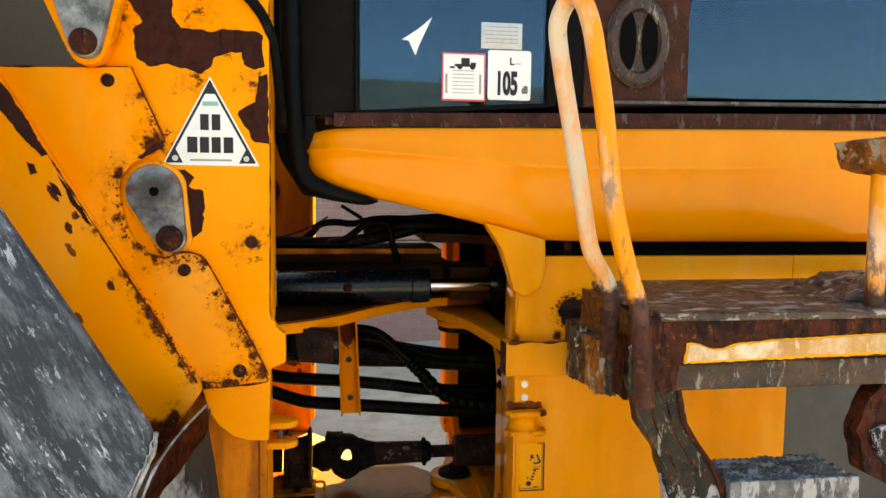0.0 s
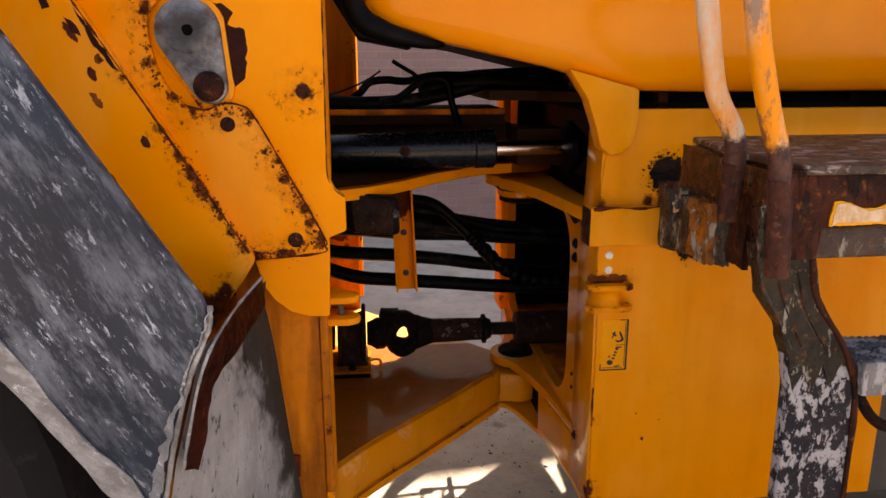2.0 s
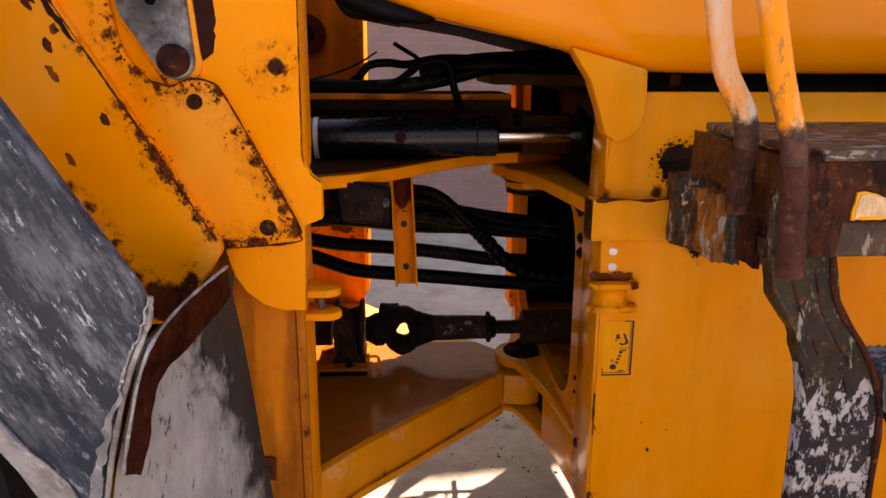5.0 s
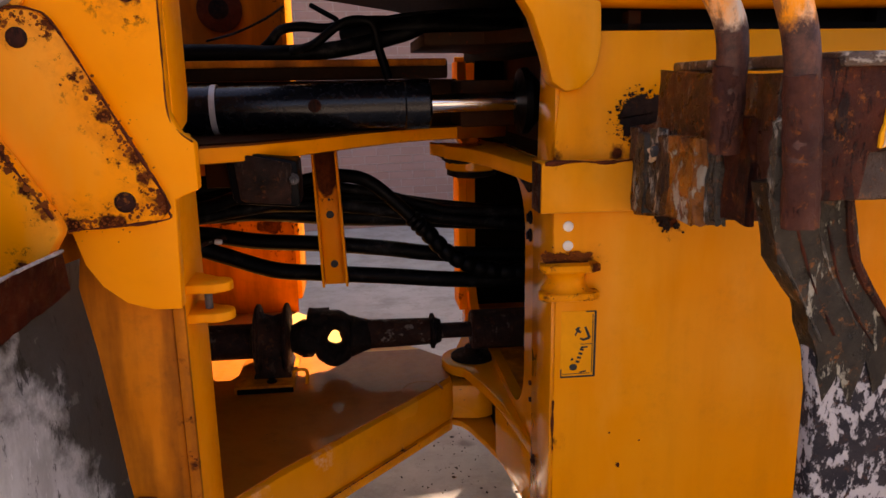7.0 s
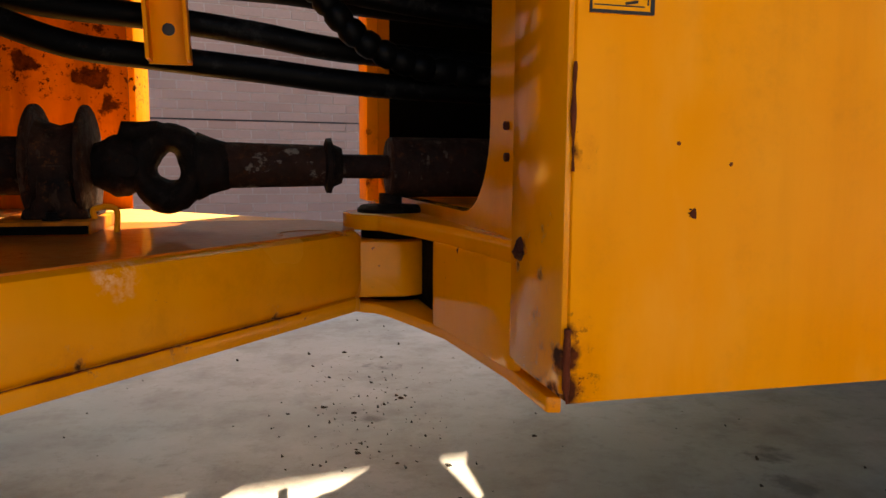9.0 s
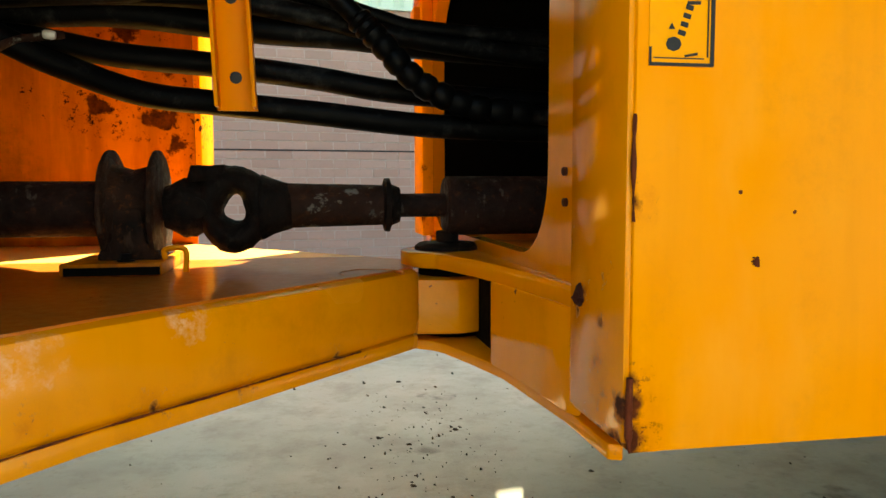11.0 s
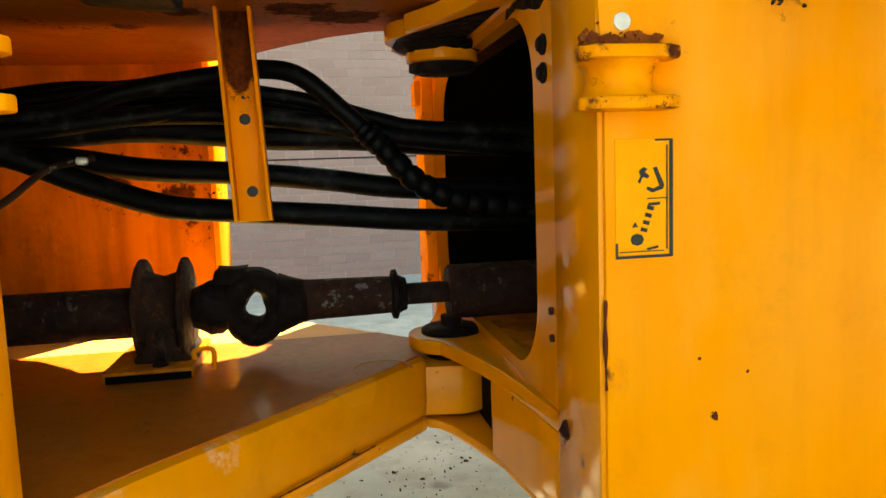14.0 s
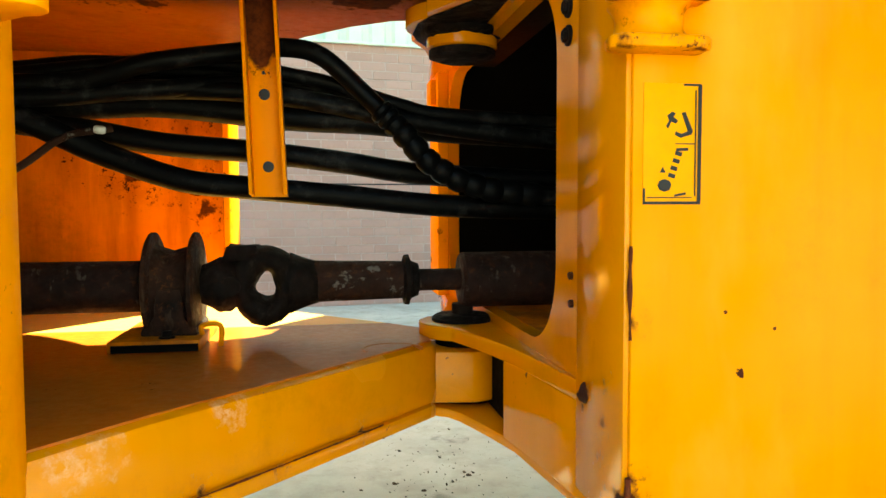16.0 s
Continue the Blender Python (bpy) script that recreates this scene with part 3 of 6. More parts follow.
def ring_plate(outer, inner, lo, hi, axis="u"):
    """A plate with a rounded opening: outer is (x0, x1, y0, y1), inner a loop."""
    x0, x1, y0, y1 = outer
    cx, cy = sum(p[0] for p in inner) / len(inner), sum(p[1] for p in inner) / len(inner)
    rim = []
    for px, py in inner:
        dx, dy = px - cx, py - cy
        k = min((x1 - cx) / dx if dx > 1e-6 else 1e9, (x0 - cx) / dx if dx < -1e-6 else 1e9, (y1 - cy) / dy if dy > 1e-6 else 1e9, (y0 - cy) / dy if dy < -1e-6 else 1e9)
        rim.append((cx + dx * k, cy + dy * k))
    for corner in ((x0, y0), (x1, y0), (x0, y1), (x1, y1)):
        i = min(range(len(rim)), key=lambda q: (rim[q][0] - corner[0]) ** 2 + (rim[q][1] - corner[1]) ** 2)
        rim[i] = corner
    def at(p, k):
        return {"v": (p[0], k, p[1]), "z": (p[0], p[1], k), "u": (k, p[0], p[1])}[axis]
    bm = bmesh.new()
    loops = [[bm.verts.new(at(p, k)) for p in loop] for loop in (rim, inner) for k in (lo, hi)]
    n = len(inner)
    for a, b in ((0, 2), (3, 1), (2, 3), (1, 0)):
        for i in range(n):
            j = (i + 1) % n
            bm.faces.new((loops[a][i], loops[a][j], loops[b][j], loops[b][i]))
    bmesh.ops.recalc_face_normals(bm, faces=bm.faces)
    return bm


def text_part(name, words, size, u, v, z, material, parent, bold=0.0, squeeze=1.0, label=""):
    """Flat lettering on an upright face that looks towards -v; (u, z) is its middle."""
    cu = bpy.data.curves.new(name, "FONT")
    cu.body, cu.size, cu.align_x, cu.align_y, cu.extrude = words, size, "CENTER", "CENTER", 0.0004
    cu.offset = bold
    tmp = new(name + "_shape", cu)
    me = bpy.data.meshes.new_from_object(tmp.evaluated_get(bpy.context.evaluated_depsgraph_get()))
    bpy.data.objects.remove(tmp)
    me.transform(pose(u, v, z, 90, 0, 0) @ Matrix.Diagonal((squeeze, 1, 1, 1)))
    me.materials.clear()
    me.materials.append(material)
    ob = new(name, me)
    ob.parent = parent
    return tagged(ob, label)


def bars(name, rects, v, material, parent, label=""):
    """Flat printed bars (u0, u1, z0, z1) on an upright face."""
    bm = bmesh.new()
    for u0, u1, z0, z1 in rects:
        box(u0, u1, v - 0.0008, v, z0, z1, 0, bm)
    return part(name, bm, material, parent, label)


def roughen(bm, cuts, amount, scale=30.0, seed=0.0):
    """Cut the faces finer and push them about, for flaking rust."""
    bmesh.ops.triangulate(bm, faces=bm.faces[:])
    bmesh.ops.subdivide_edges(bm, edges=bm.edges[:], cuts=cuts, use_grid_fill=True)
    for w in bm.verts:
        p = w.co * scale + Vector((seed, seed * 2, 0))
        w.co += (noise.noise_vector(p) + 0.5 * noise.noise_vector(p * 2.7)) * amount
    return bm


def seam(name, points, r, material, parent, label=""):
    """An uneven line of rust or weld along an edge."""
    line, out = smooth_line(points, 8), []
    for a, b in zip(line, line[1:]):
        k = max(1, int((b - a).length / 0.004))
        out += [a.lerp(b, i / k) for i in range(k)]
    return part(name, tube(out, r, 6, 1, None, 1.0, lambda i: max(0.3, 0.8 + 1.0 * noise.noise(out[i] * 30) + 0.4 * noise.noise(out[i] * 130)) if i < len(out) else 1.0), material, parent, label, 80)


def ragged(points, amount=0.004, scale=55.0, step=0.006):
    """A closed outline, cut fine and frayed."""
    out = []
    for (a, b), (c, d) in zip(points, points[1:] + points[:1]):
        k = max(1, int(math.hypot(c - a, d - b) / step))
        for i in range(k):
            x, y = a + (c - a) * i / k, b + (d - b) * i / k
            w = noise.noise_vector(Vector((x * scale, y * scale, 1.7))) + 0.6 * noise.noise_vector(Vector((x * scale * 3, y * scale * 3, 4.1)))
            out.append((x + w.x * amount, y + w.y * amount))
    return out


def flecks(outline, v, density=60000, size=0.0018, stray=0.007, thick=0.0008):
    """Many small ragged scabs of rust that together fill an outline, with strays round it."""
    bm = bmesh.new()
    dice = random.Random(int(abs(outline[0][0]) * 1000))
    us, zs = [p[0] for p in outline], [p[1] for p in outline]
    area = (max(us) - min(us)) * (max(zs) - min(zs))
    for _ in range(int(area * density)):
        u, z = dice.uniform(min(us), max(us)), dice.uniform(min(zs), max(zs))
        inside = False
        for (a, b), (c, d) in zip(outline, outline[1:] + outline[:1]):
            if (b > z) != (d > z) and u < a + (z - b) / (d - b) * (c - a):
                inside = not inside
        if not inside:
            continue
        r = size * (0.45 + 1.5 * dice.random() ** 2)
        u, z, turn = u + dice.gauss(0, stray * 0.5), z + dice.gauss(0, stray * 0.5), dice.random() * 6.28
        if dice.random() < 0.2:
            u, z, r = u + dice.gauss(0, stray * 1.6), z + dice.gauss(0, stray * 1.6), r * 0.5
        n = dice.randint(5, 8)
        ring = [(u + r * dice.uniform(0.6, 1.3) * math.cos(turn + 6.283 * k / n), z + r * dice.uniform(0.6, 1.3) * math.sin(turn + 6.283 * k / n)) for k in range(n)]
        lift = thick * dice.uniform(0.5, 1.2)
        top = [bm.verts.new((a, v - lift, b)) for a, b in ring]
        low = [bm.verts.new((a, v + 0.0012, b)) for a, b in ring]
        bm.faces.new(top)
        for k in range(n):
            bm.faces.new((top[k - 1], top[k], low[k], low[k - 1]))
    bmesh.ops.recalc_face_normals(bm, faces=bm.faces[:])
    return bm


def mirror_v(points):
    """Points (u, v) of a half plate, completed round the machine's middle line v = 0.66."""
    return points + [(u, 2 * MID - v) for u, v in reversed(points)]


MID = 0.66

# ---- ground and building ----
bm = bmesh.new()
bmesh.ops.create_grid(bm, x_segments=2, y_segments=2, size=60)
ground = tagged(new("ground", finish(bm, "ground")), "pale dusty concrete yard with dark specks and oil stains", "ground", kind="structure")
ground.data.materials.append(m_concrete)

# loose grit under the machine
random.seed(4)
bm = bmesh.new()
for i in range(330):
    if i < 190:
        x, y = random.gauss(0.03, 0.13), random.gauss(3.2, 0.30)
    else:
        x, y = random.uniform(-1.6, 1.6), random.uniform(1.6, 4.6)
    r = random.choice((0.001, 0.0013, 0.0016, 0.002, 0.0028, 0.0045)) * random.uniform(0.7, 1.3)
    bmesh.ops.create_icosphere(bm, subdivisions=1, radius=r, matrix=pose(x, y, r * 0.35, random.uniform(0, 90), random.uniform(0, 90), 0) @ Matrix.Diagonal((1.9, 1, 0.5, 1)))
grit = tagged(new("loose_grit", finish(bm, "loose_grit")), "scattered dark grit and crumbs lying on the concrete", "grit", kind="stuff")
grit.data.materials.append(m_grit)

# unseen plain walls, added behind the camera to shape reflections and sky light
for name, args in (("wall_south", (-14, 14, -9.3, -9.0, 0, 3.42)), ("wall_west", (-14, -13.7, -9, 5, 0, 3.6)), ("wall_east", (13.7, 14, -9, 9, 0, 3.2))):
    ob = tagged(new(name, finish(box(*args, 0), name)), "plain grey unseen wall added to close the yard", "wall", kind="structure")
    ob.data.materials.append(m_render)

# the building behind: brick below, pale green cladding above; it stands 15 degrees off the machine's cross line
WALL = pose(-0.45, 7.37, 0, 0, 0, 15.0)
# the roof is unseen; ROOF is set from where its shadow edge falls
COURSE, LENGTH, BRICK_TOP, ROOF = 0.075, 0.225, 2.25, 7.54
bm = box(-9, 9, 0.005, 0.35, 0, BRICK_TOP, 0)
brick_wall = tagged(new("wall_north", finish(bm, "wall_north")), "brown brick wall with pale mortar below green cladding", "wall", kind="structure")
brick_wall.data.materials.append(m_mortar)
brick_wall.matrix_world = WALL
bm = bmesh.new()
for i in range(90):
    u = -9 + i * 0.2
    prism([(u, 0.0), (u + 0.10, 0.0), (u + 0.125, 0.03), (u + 0.175, 0.03), (u + 0.2, 0.0), (u + 0.2, 0.33), (u, 0.33)], BRICK_TOP + 0.004, ROOF, "z", 0, bm)
cladding = tagged(new("wall_cladding", finish(bm, "wall_cladding")), "pale green ribbed sheet cladding over the brick wall", "wall", kind="structure")
cladding.data.materials.append(m_green)
cladding.matrix_world = WALL
# unseen board, added so that the roof casts a straight shadow edge
bm = box(-9, 9, -0.06, 0.4, ROOF - 0.01, ROOF + 0.14, 0.002)
eaves = tagged(new("trim_eaves", finish(bm, "trim_eaves")), "unseen green board added to straighten the roof's shadow", "trim", kind="structure")
eaves.data.materials.append(m_green)
eaves.matrix_world = WALL
bm = box(-9, 9, -0.004, 0.012, 1.044, 1.056, 0)
course = tagged(new("trim_damp_course", finish(bm, "trim_damp_course")), "thin dark waterproof course in the brick wall", "trim", kind="structure")
course.data.materials.append(m_ink)
course.matrix_world = WALL
bm = box(-9, 9, -0.035, 0.02, BRICK_TOP - 0.012, BRICK_TOP + 0.012, 0.002)
trim = tagged(new("trim", finish(bm, "trim")), "thin green drip flashing between brick and cladding", "trim", kind="structure")
trim.data.materials.append(m_green)
trim.matrix_world = WALL

# ---- the wheel loader; its own frame: u to its tail, v across, away from the camera, z up ----
loader = tagged(new("wheel_loader"), "old yellow articulated wheel loader with rusty steps and chipped paint", "wheel loader")
loader.matrix_world = pose(0.183, 1.735, 0, 0, 0, 8.0)

# -- front frame: bottom beam with its pivot nose --
half = [(-1.25, 0.15), (-0.605, 0.15), (-0.60, 0.03), (-0.50, 0.155), (-0.37, 0.29), (-0.20, 0.47), (-0.13, 0.548), (-0.104, 0.575)]
front = part("front_frame", prism([(-1.25, 0.05), (-0.64, 0.045)] + half[2:] + mirror_v(half)[len(half):], 0.482, 0.597, "z", 0.018), m_beam, loader, "yellow tapered box beam with a worn glossy top")
part("bottom_flange", prism(mirror_v([(-1.25, 0.14), (-0.607, 0.14), (-0.602, 0.018), (-0.50, 0.143), (-0.37, 0.278), (-0.20, 0.458), (-0.112, 0.552)]), 0.470, 0.492, "z", 0.004), m_beam, front)
part("pivot_nose", prism(mirror_v([(-0.17, 0.575), (-0.102, 0.5765), (-0.044, 0.567), *arc(-0.044, 0.633, 0.066, -84, 0, 7)]), 0.487, 0.580, "z", 0.006), m_beam, front)
part("weld_ring", tube([(-0.19 + 0.05 * math.cos(a), 0.52 + 0.05 * math.sin(a), 0.598) for a in (k * 0.6 for k in range(7))], 0.003, 6, 3), m_shaded_top, front)

# top split at v 0.80: shaded tone before it, sunlit tone beyond
part("beam_top", prism([(-1.24, 0.075), (-0.63, 0.070), (-0.594, 0.065), (-0.50, 0.180), (-0.37, 0.314), (-0.20, 0.494), (-0.115, 0.59), (-0.115, 0.73), (-0.175, 0.80), (-1.24, 0.80)], 0.5965, 0.5995, "z", 0), m_shaded_top, front, "glossy near top of the beam, coloured dark for shade")
part("beam_top", prism([(-1.24, 0.80), (-0.175, 0.80), (-0.20, 0.826), (-0.37, 1.006), (-0.50, 1.14), (-0.594, 1.255), (-0.63, 1.25), (-1.24, 1.245)], 0.5965, 0.5995, "z", 0), m_sunlit_top, front, "far top of the beam, coloured pale for sunlight")
# near tower
tower_outline = [(-0.90, 2.5), (-0.566, 2.5), (-0.568, 1.70), (-0.571, 1.31), (-0.558, 1.283), (-0.540, 1.268), (-0.540, 1.205), (-0.572, 1.192), (-0.577, 1.036),
                 (-0.616, 1.037), (-0.650, 1.048), (-0.680, 1.073), (-0.700, 1.105), (-0.712, 1.15), (-1.7, 1.15), (-1.7, 1.77), (-0.93, 1.79), (-0.895, 1.83)]
tower = part("tower_plate", prism(tower_outline, -0.138, -0.113, "v", 0.003), m_tower, loader, "thick yellow side plate with peeling paint and rust patches")
part("tower_flange", prism([(-0.113, 2.5), (-0.015, 2.5), (-0.015, 1.33), (-0.035, 1.29), (-0.113, 1.27)], -0.595, -0.569, "u", 0.004), m_tower, tower)
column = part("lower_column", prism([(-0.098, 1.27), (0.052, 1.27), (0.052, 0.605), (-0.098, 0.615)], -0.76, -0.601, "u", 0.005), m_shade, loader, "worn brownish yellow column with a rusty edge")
part("column_foot", prism([(-0.098, 1.27), (0.055, 1.27), (0.055, 0.482), (0.025, 0.482), (-0.098, 0.615)], -0.601, -0.586, "u", 0.003), m_yellow, column)
seam("column_rust_edge", [(-0.590, -0.097, 1.03), (-0.590, -0.098, 0.85), (-0.590, -0.098, 0.64)], 0.0038, m_redrust, column, "rusty edge")
plate = part("rust_plate", roughen(prism([(-0.683, 0.676), (-0.654, 0.673), (-0.652, 0.722), (-0.680, 0.726)], -0.106, -0.097, "v", 0.002), 2, 0.0015, 60), m_redrust, column, "small square rusty plate with a hole")
# flat black disc; the hole's shade is only its colour
part("plate_hole", disc(-0.668, -0.106, 0.700, 0.008, 0.001), m_ink, plate)
part("column_edge", prism([(-0.104, 1.03), (-0.092, 1.03), (-0.092, 0.625), (-0.104, 0.635)], -0.600, -0.584, "u", 0.002), m_shade, column)
for z in (1.0, 1.046):
    b = prism([(-0.60, -0.075), (-0.545, -0.075), *arc(-0.545, -0.050, 0.025, -90, 90, 6), (-0.60, 0.02)], z - 0.007, z + 0.007, "z", 0.002)
    part("bracket_tab", b, m_yellow, column)
part("tab_pin", lathe([(0, 0.006), (0.03, 0.006)], (-0.560, -0.045, 1.008), (0, 0, 1), 10), m_steel, column)

# bolted cover on the tower, with a notch round the pin
cover_outline = [(-1.7, 1.79), (-1.08, 1.806), (-0.836, 1.813), (-0.800, 1.73), (-0.774, 1.668), (-0.800, 1.640), (-0.838, 1.622), (-0.862, 1.590), (-0.864, 1.555), (-0.852, 1.50), (-0.838, 1.470), (-0.812, 1.440),
                 (-0.778, 1.431), (-0.750, 1.442), (-0.720, 1.440), (-0.695, 1.420), (-0.640, 1.315), (-0.582, 1.20), (-0.579, 1.180), (-0.590, 1.166), (-0.725, 1.155), (-1.7, 1.12)]
cover = part("cover_plate", prism(cover_outline, -0.152, -0.139, "v", 0.004), m_cover, loader, "yellow bolted cover plate with rust along its edges")
for u, z, r in ((-0.880, 1.785, 0.013), (-0.741, 1.406, 0.013), (-0.633, 1.193, 0.014)):
    part("cover_bolt", disc(u, -0.150, z, r, 0.006), m_rust, cover, "flat rusty bolt head")
part("plate_hole", disc(-0.608, -0.137, 1.462, 0.013, 0.002), m_rust, tower, "small rusted hole")


seam("cover_rust_edge", [(-0.836, -0.150, 1.813), (-0.800, -0.150, 1.73), (-0.774, -0.150, 1.668)], 0.0022, m_redrust, cover, "rusty edge")
seam("cover_rust_edge", [(-0.812, -0.150, 1.440), (-0.778, -0.151, 1.431), (-0.750, -0.151, 1.442), (-0.720, -0.151, 1.440), (-0.695, -0.151, 1.420), (-0.640, -0.151, 1.315), (-0.582, -0.151, 1.20), (-0.579, -0.151, 1.180), (-0.590, -0.151, 1.166), (-0.725, -0.151, 1.155)], 0.0022, m_redrust, cover, "rusty edge")
seam("cover_rust_edge", [(-1.3, -0.150, 1.799), (-1.08, -0.150, 1.806), (-0.836, -0.150, 1.813)], 0.0022, m_redrust, cover, "rusty edge")
seam("tower_rust_edge", [(-0.568, -0.137, 2.0), (-0.568, -0.137, 1.70), (-0.571, -0.137, 1.40), (-0.571, -0.137, 1.31), (-0.558, -0.137, 1.283), (-0.540, -0.137, 1.268)], 0.0014, m_redrust, tower, "rusty edge")


for outline in ([(-0.727, 1.157), (-0.660, 1.161), (-0.592, 1.167), (-0.581, 1.180), (-0.586, 1.195), (-0.600, 1.190), (-0.640, 1.176), (-0.690, 1.172), (-0.722, 1.172)],
                [(-0.586, 1.205), (-0.612, 1.258), (-0.643, 1.318), (-0.668, 1.365), (-0.676, 1.360), (-0.656, 1.320), (-0.622, 1.250), (-0.598, 1.202)],
                [(-0.700, 1.420), (-0.725, 1.438), (-0.752, 1.440), (-0.780, 1.430), (-0.806, 1.436), (-0.800, 1.424), (-0.775, 1.418), (-0.745, 1.428), (-0.715, 1.422)],
                [(-0.866, 1.590), (-0.867, 1.555), (-0.855, 1.500), (-0.841, 1.470), (-0.816, 1.442), (-0.828, 1.440), (-0.858, 1.480), (-0.874, 1.545), (-0.874, 1.590)],
                [(-0.806, 1.735), (-0.790, 1.695), (-0.779, 1.668), (-0.786, 1.664), (-0.797, 1.690), (-0.812, 1.725)]):
    tagged(part("crusted_edge", flecks(outline, -0.1524), m_crust, cover, "crumbling red-brown rust"), "crumbling red-brown rust", kind="stuff")


def pin_retainer(name, parent, u, z, r, u2, z2, r2, v, label):
    """A grey teardrop plate over a pin, with a grease hole and one bolt."""
    a = math.degrees(math.atan2(z2 - z, u2 - u))
    spread = math.degrees(math.acos((r - r2) / math.hypot(u2 - u, z2 - z)))
    loop = [*arc(u, z, r, a + spread, a + 360 - spread, 22), *arc(u2, z2, r2, a - spread, a + spread, 8)]
    ob = part(name, prism(loop, v, v + 0.03, "v", 0.006), m_pin, parent, label)
    part("pin_end", lathe([(0, r * 0.70), (0.0016, r * 0.66), (0.0020, r * 0.50), (0.0010, r * 0.30), (0.0008, 0.001)], (u, v - 0.0004, z), (0, -1, 0), 36), m_pin, ob, "dished pin end")
    # black disc in place of a hole; the shade is its colour
    part("grease_hole", roughen(disc(u + 0.002, v - 0.0012, z + 0.001, 0.0095, 0.0032), 1, 0.0012, 140, u), m_shade_black, ob)
    part("retainer_bolt", disc(u2, v - 0.001, z2, r2 * 0.84, 0.010), m_rust, ob, "round rusty bolt head")
    return ob


for outline in ([(-0.90, 2.02), (-0.843, 1.945), (-0.817, 1.905), (-0.832, 1.889), (-0.831, 1.832), (-0.809, 1.817), (-0.769, 1.822), (-0.732, 1.814), (-0.704, 1.804), (-0.681, 1.825), (-0.678, 1.838), (-0.662, 1.845), (-0.624, 1.852), (-0.621, 1.827), (-0.599, 1.816), (-0.579, 1.825), (-0.582, 1.886), (-0.598, 1.893), (-0.63, 1.896), (-0.693, 1.89), (-0.743, 1.896), (-0.761, 1.923), (-0.757, 1.949), (-0.78, 2.02)],
                [(-0.592, 1.805), (-0.5705, 1.809), (-0.5705, 1.665), (-0.6, 1.671), (-0.632, 1.723), (-0.629, 1.733), (-0.6, 1.75), (-0.593, 1.782)],
                [(-0.77, 1.613), (-0.742, 1.61), (-0.723, 1.597), (-0.73, 1.574), (-0.704, 1.568), (-0.699, 1.538), (-0.709, 1.485), (-0.735, 1.465), (-0.748, 1.471), (-0.745, 1.531), (-0.749, 1.57)]):
    part("bare_patch", prism(ragged(outline), -0.1388, -0.1370, "v", 0), m_bare, tower, "dark brown rust where the paint has peeled")
part("bare_patch", prism(ragged([(-0.829, 1.634), (-0.794, 1.663), (-0.776, 1.668), (-0.775, 1.656), (-0.819, 1.631)], 0.003), -0.1528, -0.1515, "v", 0), m_bare, cover)

pin_retainer("pin_retainer", loader, -0.797, 1.565, 0.055, -0.766, 1.472, 0.031, -0.160, "grey worn steel pin retainer")
part("retainer_rim", prism([*arc(-0.797, 1.565, 0.064, 20, 220, 16), *arc(-0.766, 1.470, 0.040, 230, 380, 10)], -0.146, -0.136, "v", 0.003), m_cover, tower)

# upper lug with its pin, and the ram that leads forwards
lug = part("upper_lug", prism([(-1.02, 2.5), (-0.995, 1.95), (-0.945, 1.835), *arc(-0.909, 1.845, 0.036, 200, 340, 8), (-0.865, 1.86), (-0.83, 1.99), (-0.80, 2.5)], -0.178, -0.139, "v", 0.004), m_tower, loader, "yellow rusty pin lug")
pin_retainer("upper_pin_retainer", loader, -0.912, 1.98, 0.066, -0.909, 1.850, 0.030, -0.196, "grey worn steel pin retainer")
part("tilt_ram", lathe([(0, 0.026), (0.6, 0.026)], (-1.6, -0.18, 1.965), (1, 0, 0), 20), m_ram, loader, "black hydraulic ram")

# lift arm lying outside the tower
arm = part("lift_arm", prism([(-1.55, 2.596), (-0.911, 1.514), (-0.711, 1.176), (-0.706, 1.16), (-0.728, 1.125), (-0.757, 1.088), (-0.79, 1.03), (-0.89, 1.03), (-1.80, 2.45)], -0.187, -0.153, "v", 0.008), m_arm, loader, "yellow diagonal lift arm with rusty lower end")
seam("arm_rust_edge", [(-1.0, -0.184, 1.661), (-0.911, -0.184, 1.512), (-0.80, -0.184, 1.324), (-0.712, -0.184, 1.175)], 0.0022, m_redrust, arm, "rusty edge")
tagged(part("arm_crust", flecks([(-0.865, 1.425), (-0.835, 1.378), (-0.805, 1.345), (-0.772, 1.285), (-0.735, 1.222), (-0.712, 1.180), (-0.722, 1.176), (-0.752, 1.232), (-0.800, 1.296), (-0.822, 1.345), (-0.850, 1.392)], -0.1868, 60000, 0.0022, 0.006), m_crust, arm, "crumbling red-brown rust"), "crumbling red-brown rust", kind="stuff")
for i, (u, z, long) in enumerate(((-0.976, 1.560, 0.020), (-0.936, 1.517, 0.008), (-0.950, 1.495, 0.013), (-0.947, 1.452, 0.016), (-0.874, 1.381, 0.010), (-0.936, 1.317, 0.014))):
    part("arm_chip", prism(ragged([(u + long * 0.5 * math.cos(a) - 0.0045 * math.sin(a), z - long * 0.8 * math.cos(a) - 0.0045 * math.sin(a)) for a in (0.39 * k for k in range(16))], 0.004, 120, 0.0025), -0.1878, -0.1860, "v", 0), m_crust if i % 2 else m_redrust, arm, "blister of rust")

